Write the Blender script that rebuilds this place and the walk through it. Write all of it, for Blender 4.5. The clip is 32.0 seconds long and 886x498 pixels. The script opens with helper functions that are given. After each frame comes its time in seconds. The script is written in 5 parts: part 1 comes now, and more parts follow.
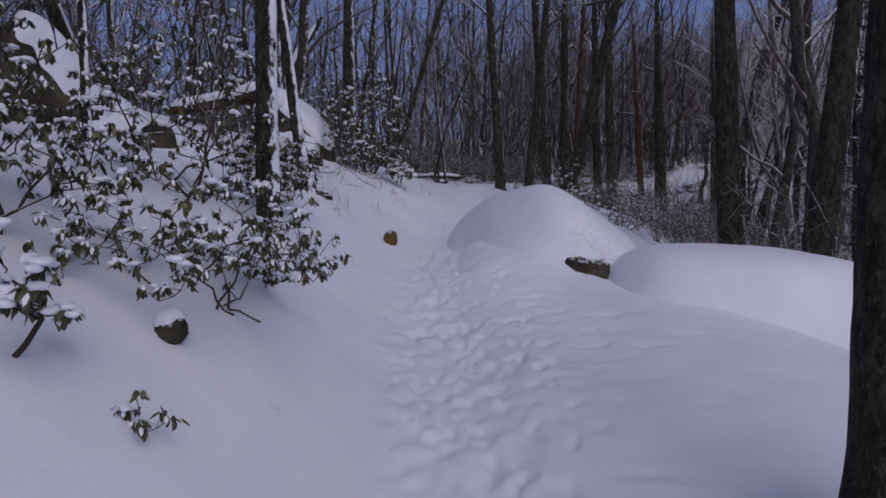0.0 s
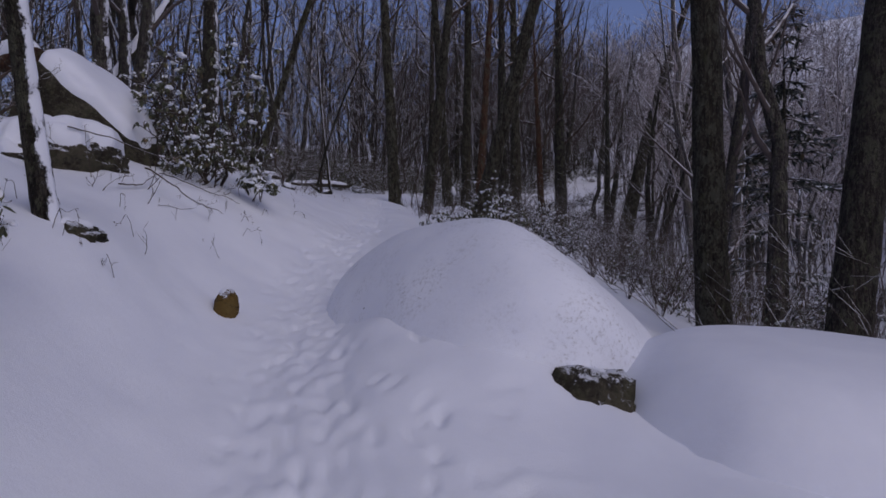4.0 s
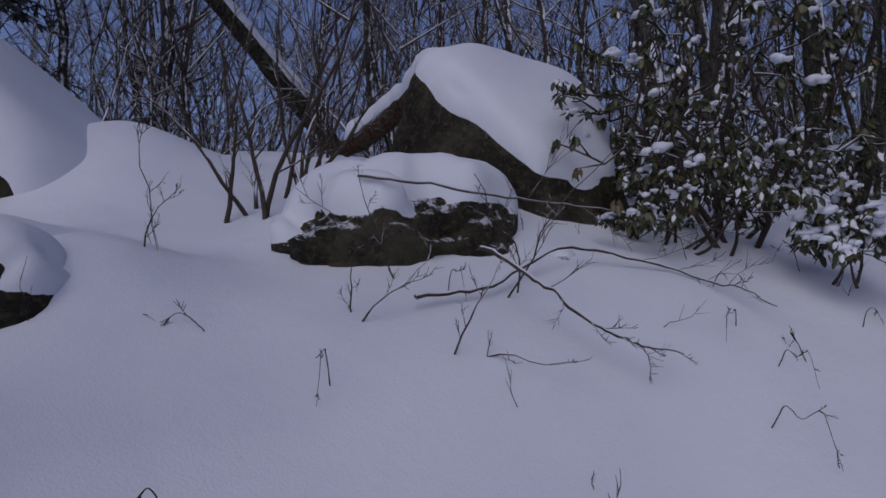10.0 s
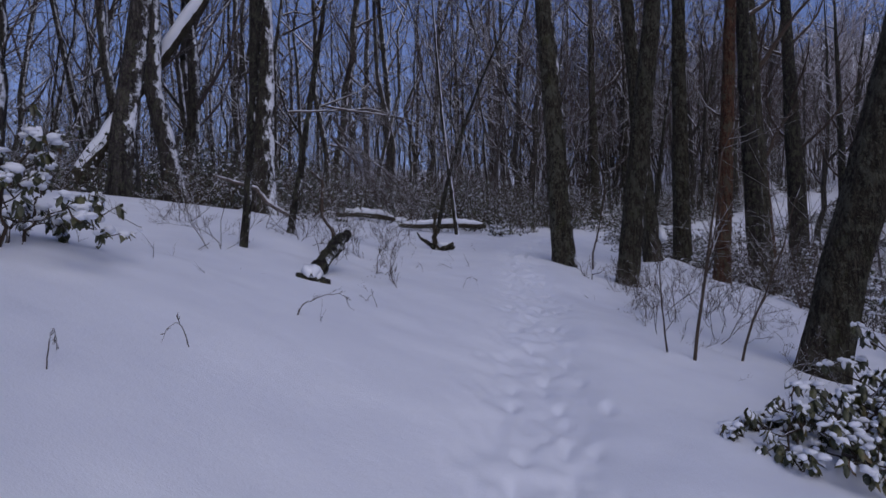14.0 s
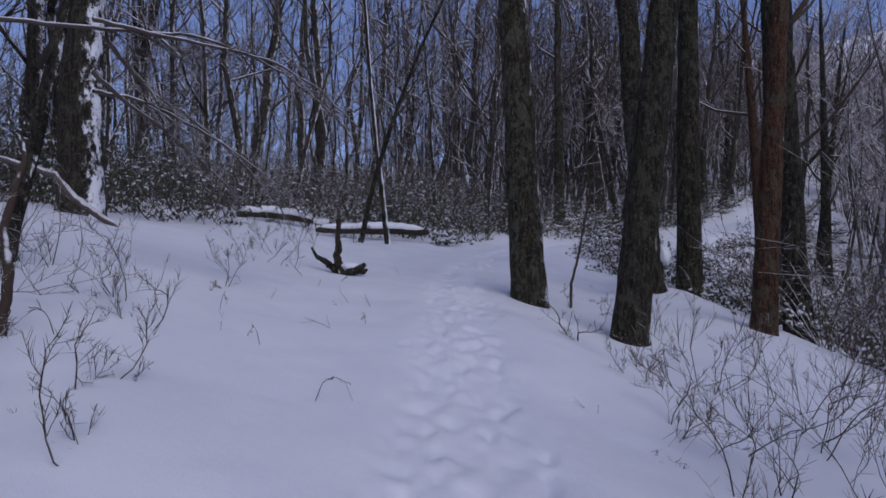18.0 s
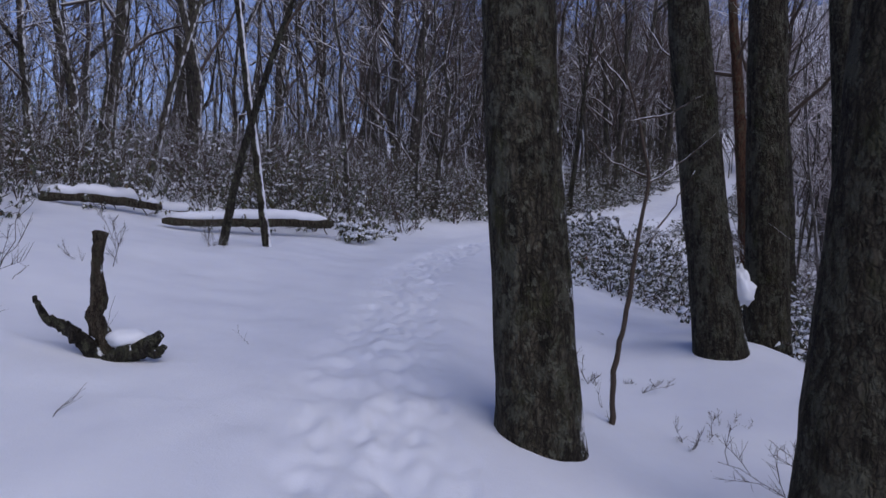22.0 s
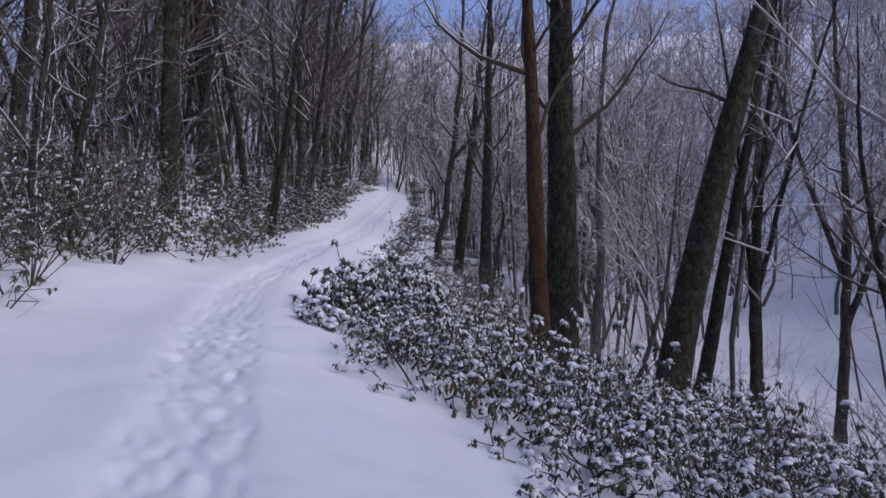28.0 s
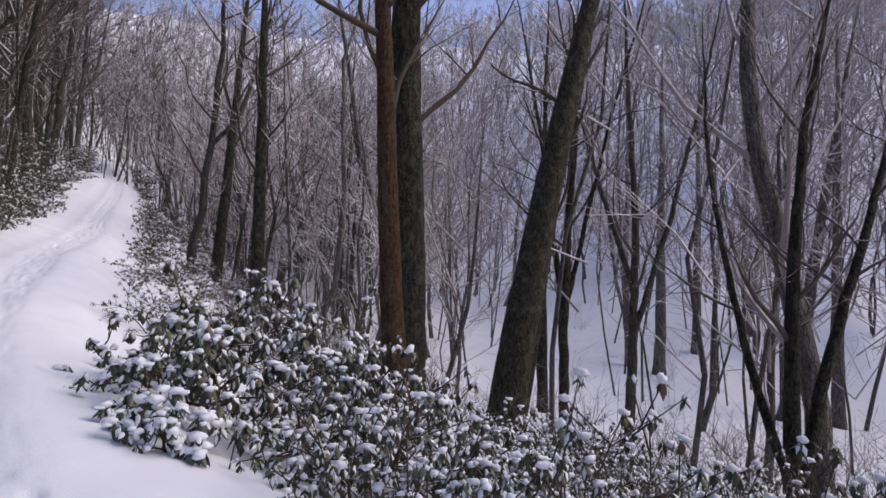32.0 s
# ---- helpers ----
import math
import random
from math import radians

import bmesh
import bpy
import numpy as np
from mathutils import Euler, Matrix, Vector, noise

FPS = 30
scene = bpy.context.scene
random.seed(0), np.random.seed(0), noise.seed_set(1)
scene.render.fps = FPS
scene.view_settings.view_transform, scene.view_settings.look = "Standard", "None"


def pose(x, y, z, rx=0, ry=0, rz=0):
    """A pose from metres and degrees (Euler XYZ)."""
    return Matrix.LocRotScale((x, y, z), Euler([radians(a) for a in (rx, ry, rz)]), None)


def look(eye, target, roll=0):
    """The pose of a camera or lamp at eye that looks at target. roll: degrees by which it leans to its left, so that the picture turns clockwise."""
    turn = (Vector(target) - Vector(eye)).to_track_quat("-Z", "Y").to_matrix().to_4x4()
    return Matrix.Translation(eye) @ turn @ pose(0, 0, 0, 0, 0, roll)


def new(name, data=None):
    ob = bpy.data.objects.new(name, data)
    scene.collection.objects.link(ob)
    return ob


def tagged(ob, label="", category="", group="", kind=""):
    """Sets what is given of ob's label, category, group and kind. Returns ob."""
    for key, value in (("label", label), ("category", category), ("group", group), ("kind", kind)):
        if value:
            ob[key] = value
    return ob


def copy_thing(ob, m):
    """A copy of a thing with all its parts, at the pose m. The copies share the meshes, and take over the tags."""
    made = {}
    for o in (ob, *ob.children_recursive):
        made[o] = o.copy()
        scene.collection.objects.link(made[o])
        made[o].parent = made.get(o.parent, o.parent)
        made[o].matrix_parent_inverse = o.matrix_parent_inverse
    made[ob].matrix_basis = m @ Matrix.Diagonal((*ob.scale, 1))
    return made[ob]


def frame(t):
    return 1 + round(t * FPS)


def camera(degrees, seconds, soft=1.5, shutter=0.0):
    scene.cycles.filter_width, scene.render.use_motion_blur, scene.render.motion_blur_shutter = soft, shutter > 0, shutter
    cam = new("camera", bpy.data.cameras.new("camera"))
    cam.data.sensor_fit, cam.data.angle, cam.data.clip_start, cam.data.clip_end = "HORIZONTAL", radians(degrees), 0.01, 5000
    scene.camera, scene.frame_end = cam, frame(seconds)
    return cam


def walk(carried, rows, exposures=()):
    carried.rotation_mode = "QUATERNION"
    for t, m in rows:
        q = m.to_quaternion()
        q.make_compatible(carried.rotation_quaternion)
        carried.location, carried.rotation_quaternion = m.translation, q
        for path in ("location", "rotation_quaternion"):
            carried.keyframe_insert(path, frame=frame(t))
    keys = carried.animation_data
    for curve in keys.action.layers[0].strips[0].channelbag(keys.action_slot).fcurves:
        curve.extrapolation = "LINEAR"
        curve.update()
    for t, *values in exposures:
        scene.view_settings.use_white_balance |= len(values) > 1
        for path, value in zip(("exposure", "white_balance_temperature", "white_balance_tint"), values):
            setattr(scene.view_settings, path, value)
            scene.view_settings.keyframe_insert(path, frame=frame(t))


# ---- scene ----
cam = camera(70.3, 32.0, soft=1.6)
METRES, EYE, TILT, LEAN, TURN = 33.0, 1.485, 0.0, 0.0, 0.0
ROWS = [
    (0.0, 0.0, 0.0, 0.0, 0.0, 0.0, -0.0),
    (0.5, -0.0006, 0.0162, 0.0023, 0.18, 0.53, -0.08),
    (1.0, -0.0016, 0.0318, 0.0049, -0.22, 0.5, -0.17),
    (1.5, -0.0028, 0.0453, 0.0081, -0.6, 0.57, -0.22),
    (2.0, -0.0037, 0.059, 0.0119, -0.96, 0.7, -0.18),
    (2.5, -0.0042, 0.0745, 0.0129, -2.08, 0.58, -0.32),
    (4.5, 0.0033, 0.1263, 0.0205, -11.48, 0.61, -0.35),
    (5.0, 0.0019, 0.1374, 0.0224, -3.62, 0.71, -0.23),
    (5.5, 0.0006, 0.1494, 0.0239, 6.11, 0.5, -0.21),
    (6.0, -0.0005, 0.1626, 0.0262, 14.71, 0.5, -0.2),
    (6.5, -0.0024, 0.1756, 0.0296, 21.6, 1.05, 0.01),
    (7.0, -0.0039, 0.1873, 0.0321, 30.44, 1.67, 0.12),
    (7.5, -0.0056, 0.1981, 0.033, 42.19, 2.42, 0.42),
    (8.0, -0.0075, 0.2098, 0.0332, 50.93, 3.14, 0.72),
    (8.5, -0.0073, 0.2242, 0.0358, 56.39, 3.14, 1.06),
    (9.0, -0.0073, 0.24, 0.0378, 56.43, 3.13, 1.14),
    (9.5, -0.0066, 0.2558, 0.0398, 50.51, 3.27, 1.2),
    (10.0, -0.0049, 0.2708, 0.0413, 43.62, 3.28, 1.09),
    (10.5, -0.0031, 0.2849, 0.0428, 32.26, 3.18, 0.84),
    (11.0, -0.0016, 0.2996, 0.046, 23.75, 2.95, 1.0),
    (11.5, 0.001, 0.3158, 0.0482, 18.95, 2.83, 1.03),
    (12.0, 0.0036, 0.3327, 0.0503, 12.29, 2.65, 1.18),
    (12.5, 0.0077, 0.3522, 0.055, 7.94, 2.59, 1.07),
    (13.0, 0.01, 0.3681, 0.0589, 5.91, 2.56, 1.02),
    (13.5, 0.0131, 0.3832, 0.0617, 3.43, 2.64, 0.81),
    (14.0, 0.0169, 0.3965, 0.064, 2.65, 2.67, 0.56),
    (14.5, 0.0207, 0.4114, 0.066, 1.75, 2.69, 0.43),
    (15.0, 0.0249, 0.4273, 0.0674, -0.3, 2.5, 0.51),
    (15.5, 0.0274, 0.4445, 0.0687, -1.03, 2.36, 0.18),
    (17.5, 0.0307, 0.5082, 0.0803, -1.35, 2.67, -0.15),
    (18.0, 0.032, 0.5234, 0.0811, -1.26, 2.42, -0.26),
    (18.5, 0.0331, 0.5413, 0.0842, -1.16, 2.43, -0.14),
    (19.0, 0.0331, 0.5583, 0.089, -0.14, 2.55, -0.06),
    (19.5, 0.0334, 0.574, 0.0914, 0.72, 2.59, -0.09),
    (20.0, 0.0349, 0.5911, 0.0921, 0.18, 2.43, -0.01),
    (20.5, 0.0363, 0.6099, 0.0941, -0.84, 2.27, 0.07),
    (21.0, 0.0369, 0.627, 0.098, -3.85, 2.47, -0.04),
    (21.5, 0.0385, 0.643, 0.1012, -6.09, 0.62, 0.1),
    (22.0, 0.0397, 0.6619, 0.1016, -8.44, -0.15, -0.04),
    (22.5, 0.0399, 0.6799, 0.1018, -9.38, 0.02, -0.27),
    (23.0, 0.0397, 0.6967, 0.1048, -10.17, 0.2, -0.33),
    (23.5, 0.0389, 0.7117, 0.1085, -10.63, 0.23, -0.44),
    (24.0, 0.0395, 0.7273, 0.1106, -14.77, 0.22, -0.4),
    (24.5, 0.0391, 0.7443, 0.1119, -19.66, 0.3, -0.77),
    (25.0, 0.0386, 0.7605, 0.1148, -23.9, 0.25, -0.74),
    (25.5, 0.0396, 0.7777, 0.1177, -26.65, 0.24, -0.72),
    (26.0, 0.0398, 0.794, 0.1196, -33.04, 0.36, -0.86),
    (26.5, 0.0422, 0.8106, 0.1217, -36.56, 0.17, -0.94),
    (28.5, 0.0572, 0.8859, 0.1299, -42.44, 0.38, -1.27),
    (29.0, 0.0613, 0.9021, 0.1312, -44.18, 0.38, -1.35),
    (29.5, 0.0652, 0.9177, 0.1331, -44.84, 0.37, -1.39),
    (30.0, 0.0683, 0.9298, 0.1358, -46.58, 0.51, -1.31),
    (30.5, 0.0731, 0.9383, 0.137, -50.89, 0.74, -1.28),
    (31.0, 0.0768, 0.9492, 0.1368, -58.79, 0.95, -1.45),
    (31.5, 0.0804, 0.9607, 0.1358, -64.26, 0.85, -1.44),
    (32.0, 0.0883, 0.9749, 0.1347, -65.27, 0.74, -1.47),
]
EXPOSURES = [(0.0, -0.26, 7150, 6), (7.0, -0.42, 7150, 5), (11.0, -0.50, 6750, 2), (13.0, -0.2, 6700, 2), (15.0, -0.03, 6700, 2), (22.0, 0.40, 6750, 1), (26.0, 0.70, 6950, 2), (31.0, 0.98, 8150, 2), (32.0, 1.18, 8500, 1)]
walk(cam, [(t, pose(0, 0, EYE, TILT, LEAN, TURN) @ pose(METRES * x, METRES * y, METRES * z, 90 + pitch, roll, yaw)) for t, x, y, z, yaw, pitch, roll in ROWS], EXPOSURES)

# ---- world and light: a cold winter sky, low weak sun behind thin cloud ----
world = bpy.data.worlds.new("winter_sky")
scene.world = world
world.use_nodes = True
wn = world.node_tree.nodes
SUN_UP, SUN_TURN = 42.0, 155.0
sky = wn.new("ShaderNodeTexSky")
sky.sky_type, sky.sun_disc = "NISHITA", False
sky.sun_elevation, sky.sun_rotation = radians(SUN_UP), radians(SUN_TURN)
sky.air_density, sky.dust_density, sky.ozone_density = 1.0, 0.7, 5.5
wn["Background"].inputs["Strength"].default_value = 0.098
cold = wn.new("ShaderNodeMix")  # a violet cast, as on a frosty morning
cold.data_type, cold.blend_type = "RGBA", "MULTIPLY"
cold.inputs["Factor"].default_value = 1.0
cold.inputs[7].default_value = (1.14, 0.90, 1.14, 1)
world.node_tree.links.new(sky.outputs["Color"], cold.inputs[6])
world.node_tree.links.new(cold.outputs[2], wn["Background"].inputs["Color"])
sun = new("sun", bpy.data.lights.new("sun", "SUN"))
sun.data.energy, sun.data.angle, sun.data.color = 1.1, radians(60), (1.0, 0.92, 0.88)
toward = Vector((math.sin(radians(SUN_TURN)) * math.cos(radians(SUN_UP)), math.cos(radians(SUN_TURN)) * math.cos(radians(SUN_UP)), math.sin(radians(SUN_UP))))
sun.matrix_world = look(toward * 80, (0, 0, 0))

# ---- materials ----
def material(name, rough=0.8):
    m = bpy.data.materials.new(name)
    m.use_nodes = True
    m.node_tree.nodes["Principled BSDF"].inputs["Roughness"].default_value = rough
    return m


class Nodes:
    """Short hand for wiring a node tree."""

    def __init__(self, m):
        self.tree = m.node_tree
        self.bsdf = self.tree.nodes["Principled BSDF"]
        self.coord = self.tree.nodes.new("ShaderNodeTexCoord")

    def add(self, kind, **values):
        n = self.tree.nodes.new(kind)
        for k, v in values.items():
            n.inputs[k].default_value = v
        return n

    def link(self, a, b):
        self.tree.links.new(a, b)

    def noise(self, scale, detail=4.0, stretch=(1, 1, 1), rough=0.6, out="Fac"):
        mapping = self.add("ShaderNodeMapping", Scale=stretch)
        self.link(self.coord.outputs["Object"], mapping.inputs["Vector"])
        n = self.add("ShaderNodeTexNoise", Scale=scale, Detail=detail, Roughness=rough)
        self.link(mapping.outputs["Vector"], n.inputs["Vector"])
        return n.outputs[out]

    def ramp(self, fac, *stops):
        r = self.tree.nodes.new("ShaderNodeValToRGB")
        while len(r.color_ramp.elements) < len(stops):
            r.color_ramp.elements.new(0.5)
        for e, (p, c) in zip(r.color_ramp.elements, stops):
            e.position, e.color = p, (*c, 1) if len(c) == 3 else c
        self.link(fac, r.inputs["Fac"])
        return r.outputs["Color"]

    def mix(self, fac, a, b):
        n = self.tree.nodes.new("ShaderNodeMix")
        n.data_type = "RGBA"
        for sock, v in ((n.inputs["Factor"], fac), (n.inputs[6], a), (n.inputs[7], b)):
            if isinstance(v, (tuple, float, int)):
                sock.default_value = (*v, 1) if isinstance(v, tuple) else v
            else:
                self.link(v, sock)
        return n.outputs[2]

    def math(self, op, a, b=0.0):
        n = self.tree.nodes.new("ShaderNodeMath")
        n.operation = op
        for sock, v in ((n.inputs[0], a), (n.inputs[1], b)):
            if isinstance(v, (float, int)):
                sock.default_value = v
            else:
                self.link(v, sock)
        return n.outputs[0]

    def cracks(self, scale, stretch):
        """Distance from the edges of irregular plates."""
        m = self.add("ShaderNodeMapping")
        m.inputs["Scale"].default_value = stretch
        c = self.tree.nodes.new("ShaderNodeTexCoord")
        warp = self.add("ShaderNodeVectorMath")
        warp.operation = "MULTIPLY_ADD"
        w = self.add("ShaderNodeTexNoise", Scale=16.0, Detail=5.0)
        self.link(c.outputs["Object"], w.inputs["Vector"])
        self.link(w.outputs["Color"], warp.inputs[0])
        warp.inputs[1].default_value = (0.06, 0.06, 0.16)
        self.link(c.outputs["Object"], warp.inputs[2])
        self.link(warp.outputs["Vector"], m.inputs["Vector"])
        v = self.add("ShaderNodeTexVoronoi", Scale=scale)
        v.feature = "DISTANCE_TO_EDGE"
        self.link(m.outputs["Vector"], v.inputs["Vector"])
        return v.outputs["Distance"]

    def facing(self, way):
        """How far the surface faces a fixed way of the world."""
        g = self.tree.nodes.new("ShaderNodeNewGeometry")
        d = self.tree.nodes.new("ShaderNodeVectorMath")
        d.operation = "DOT_PRODUCT"
        self.link(g.outputs["Normal"], d.inputs[0])
        d.inputs[1].default_value = way
        return d.outputs["Value"]

    def step(self, value, lo, hi):
        n = self.add("ShaderNodeMapRange")
        n.interpolation_type = "SMOOTHSTEP"
        self.link(value, n.inputs["Value"])
        n.inputs["From Min"].default_value, n.inputs["From Max"].default_value = lo, hi
        return n.outputs["Result"]

    def random(self):
        return self.tree.nodes.new("ShaderNodeObjectInfo").outputs["Random"]

    def bump(self, height, strength, distance):
        n = self.add("ShaderNodeBump", Strength=strength, Distance=distance)
        self.link(height, n.inputs["Height"])
        self.link(n.outputs["Normal"], self.bsdf.inputs["Normal"])

    def colour(self, c):
        self.link(c, self.bsdf.inputs["Base Color"])


SNOW = (0.80, 0.83, 0.90)


def snow_material(name="snow", coarse=1.0):
    m = material(name, 0.55)
    n = Nodes(m)
    n.colour(n.ramp(n.noise(1.3 * coarse, 5), (0.25, (0.74, 0.77, 0.85)), (0.75, (0.83, 0.86, 0.92))))
    grain = n.math("ADD", n.math("MULTIPLY", n.noise(9 * coarse, 6, rough=0.65), 0.7), n.math("MULTIPLY", n.noise(120 * coarse, 2), 0.3))
    n.bump(grain, 0.26, 0.03)
    n.bsdf.inputs["Specular IOR Level"].default_value = 0.25
    return m


def bark_material(name, dark, pale, moss=0.35, side_snow=0.0, ridge=1.0, lichen=(0.128, 0.132, 0.088)):
    """Furrowed bark with lichen and moss; side_snow: how much wind-blown snow clings to the weather side."""
    m = material(name, 0.9)
    n = Nodes(m)
    furrow = n.noise(9 * ridge, 7, (3.0, 3.0, 0.5), 0.7)
    crack = n.cracks(24 * ridge, (1.6, 1.6, 0.6))
    fine = n.noise(38 * ridge, 5, (2.0, 2.0, 0.5), 0.7)
    base = n.ramp(furrow, (0.40, tuple(v * 0.30 for v in dark)), (0.48, dark), (0.64, pale))
    base = n.mix(n.math("MULTIPLY", n.step(fine, 0.5, 0.7), 0.6), base, pale)
    base = n.mix(n.math("MULTIPLY", n.step(crack, 0.14, 0.02), 0.6), base, tuple(v * 0.3 for v in dark))
    spots = n.noise(24, 5, (1, 1, 0.7), 0.65)
    base = n.mix(n.math("MULTIPLY", n.step(spots, 0.56, 0.62), 0.55), base, tuple(min(1, 1.25 * v) for v in lichen))
    patches = n.noise(7.5, 6, (1, 1, 0.55), 0.75)
    base = n.mix(n.math("MULTIPLY", n.step(patches, 0.50, 0.60), 0.62), base, lichen)
    if moss:
        green = n.math("MULTIPLY", n.step(n.noise(5.5, 6, (1, 1, 0.5), 0.75), 0.52, 0.72), moss)
        base = n.mix(green, base, (0.055, 0.062, 0.018))
    base = n.mix(n.math("MULTIPLY", n.random(), 0.35), base, tuple(v * 0.5 for v in dark))
    height = n.math("ADD", n.math("MULTIPLY", furrow, 0.6), n.math("ADD", n.math("MULTIPLY", fine, 0.3), n.math("MULTIPLY", n.step(crack, 0.0, 0.3), 0.5)))
    if side_snow:
        blown = n.math("ADD", n.facing((0.93, -0.30, 0.25)), n.math("MULTIPLY", n.math("SUBTRACT", n.noise(7, 6, (1, 1, 0.6), 0.8), 0.5), 1.7))
        cover = n.step(blown, 1.10 - side_snow, 1.24 - side_snow)
        base = n.mix(cover, base, SNOW)
        height = n.math("ADD", n.math("MULTIPLY", height, n.math("SUBTRACT", 1.0, n.math("MULTIPLY", cover, 0.97))), n.math("MULTIPLY", cover, 0.6))
    n.colour(base)
    n.bump(height, 1.0, 0.07)
    n.bsdf.inputs["Specular IOR Level"].default_value = 0.2
    return m


def twig_material(name, dark, snow_from=0.45, amount=1.0):
    """Thin wood with a line of snow along its upper side."""
    m = material(name, 0.85)
    n = Nodes(m)
    base = n.mix(n.noise(14, 3), dark, tuple(min(1, v * 2.0) for v in dark))
    top = n.math("ADD", n.facing((0.25, -0.1, 0.95)), n.math("MULTIPLY", n.math("SUBTRACT", n.noise(6, 3), 0.5), 1.2))
    base = n.mix(n.math("MULTIPLY", n.step(top, snow_from, snow_from + 0.25), amount), base, SNOW)
    n.colour(base)
    n.bsdf.inputs["Specular IOR Level"].default_value = 0.2
    return m


def leaf_material(name, green, brown=0.12):
    m = material(name, 0.42)
    n = Nodes(m)
    g = n.tree.nodes.new("ShaderNodeNewGeometry").outputs["Random Per Island"]
    base = n.ramp(g, (0.0, tuple(v * 0.55 for v in green)), (0.55, green), (0.9, (green[0] * 1.7, green[1] * 1.5, green[2] * 1.1)), (1.0, (0.11, 0.06, 0.025)))
    frost = n.step(n.noise(30, 5, rough=0.8), 0.52, 0.72)
    base = n.mix(n.math("MULTIPLY", frost, 0.26), base, (0.50, 0.54, 0.53))
    n.colour(base)
    n.bump(n.noise(60, 3), 0.3, 0.004)
    return m


def rock_material(name, dark, pale, moss=0.5, moss_colour=(0.06, 0.07, 0.025)):
    m = material(name, 0.9)
    n = Nodes(m)
    big = n.noise(2.2, 8, rough=0.7)
    base = n.ramp(big, (0.36, tuple(v * 0.3 for v in dark)), (0.5, dark), (0.66, pale))
    base = n.mix(n.math("MULTIPLY", n.step(n.noise(26, 6, rough=0.7), 0.5, 0.66), 0.55), base, pale)
    base = n.mix(n.math("MULTIPLY", n.step(n.noise(13, 6, (1, 1, 2.2), 0.75), 0.54, 0.64), 0.7), base, tuple(v * 0.25 for v in dark))
    base = n.mix(n.math("MULTIPLY", n.step(n.noise(4.5, 7, rough=0.75), 0.46, 0.66), moss), base, moss_colour)
    dust = n.math("ADD", n.facing((0.2, -0.1, 0.95)), n.math("MULTIPLY", n.math("SUBTRACT", n.noise(16, 6, rough=0.8), 0.5), 2.2))
    base = n.mix(n.step(dust, 0.74, 0.96), base, SNOW)
    n.colour(base)
    n.bump(n.math("ADD", n.math("MULTIPLY", big, 0.8), n.math("MULTIPLY", n.noise(30, 7, rough=0.7), 0.35)), 1.0, 0.12)
    n.bsdf.inputs["Specular IOR Level"].default_value = 0.25
    return m


MAT_SNOW = snow_material("snow")
MAT_SNOW_CAP = snow_material("snow_cap", 1.6)


def scoured_material():
    """Thin wind-scoured snow through which the dark rock shows in specks."""
    m = snow_material("snow_scoured", 1.6)
    n = Nodes(m)
    white = n.bsdf.inputs["Base Color"].links[0].from_socket
    specks = n.math("MULTIPLY", n.step(n.noise(30, 7, rough=0.8), 0.48, 0.72), n.step(n.noise(1.7, 5, rough=0.7), 0.46, 0.66))
    n.colour(n.mix(n.math("MULTIPLY", specks, 0.65), white, (0.16, 0.145, 0.13)))
    return m


MAT_SCOURED = scoured_material()
MAT_BARK = bark_material("bark_oak", (0.050, 0.043, 0.030), (0.122, 0.108, 0.078), 0.6, 0.10, 1.0, (0.155, 0.16, 0.12))
MAT_BARK_SNOWY = bark_material("bark_snowy_side", (0.045, 0.037, 0.029), (0.10, 0.088, 0.072), 0.3, 0.36)
MAT_BARK_PALE = bark_material("bark_pale_side", (0.050, 0.042, 0.034), (0.12, 0.105, 0.09), 0.3, 0.24)
MAT_BARK_DARK = bark_material("bark_dark", (0.034, 0.030, 0.025), (0.092, 0.083, 0.070), 0.15, 0.10)
MAT_BARK_RED = bark_material("bark_red", (0.105, 0.050, 0.030), (0.21, 0.110, 0.065), 0.1, 0.08)
MAT_BARK_FAR = bark_material("bark_far", (0.058, 0.050, 0.046), (0.135, 0.12, 0.112), 0.15, 0.22, 0.5)
# frosted bark, paled further: the haze of the valley is put into its colour
MAT_BARK_HAZE_FROST = bark_material("bark_haze_frosted", (0.145, 0.128, 0.128), (0.29, 0.265, 0.263), 0.1, 0.36, 0.5)
MAT_TWIG = twig_material("twig", (0.045, 0.034, 0.027), 0.45, 0.9)
MAT_TWIG_SNOWY = twig_material("twig_snowy", (0.062, 0.050, 0.046), 0.42, 0.7)
# frosted twigs, their wood lightened to lilac grey in place of distance haze
MAT_TWIG_HAZE_FROST = twig_material("twig_haze_frosted", (0.215, 0.19, 0.193), 0.34, 0.68)
MAT_STEM = twig_material("stem", (0.038, 0.028, 0.022), 0.7, 0.8)
MAT_LEAF = leaf_material("laurel_leaf", (0.056, 0.062, 0.026))
MAT_LEAF_DARK = leaf_material("laurel_leaf_dark", (0.046, 0.056, 0.036))
MAT_LEAF_DRY = leaf_material("dry_leaf", (0.16, 0.075, 0.030))
MAT_ROCK = rock_material("rock", (0.048, 0.041, 0.028), (0.155, 0.138, 0.102), 0.5, (0.04, 0.045, 0.014))
MAT_ROCK_RED = rock_material("rock_red", (0.052, 0.038, 0.029), (0.11, 0.085, 0.065), 0.4)
MAT_ROCK_YELLOW = rock_material("rock_yellow", (0.14, 0.085, 0.022), (0.22, 0.14, 0.045), 0.25)
MAT_NEEDLE = leaf_material("needle", (0.020, 0.030, 0.020))
MAT_DEAD = bark_material("dead_wood", (0.080, 0.062, 0.045), (0.22, 0.185, 0.14), 0.1, 0.05, 1.6)
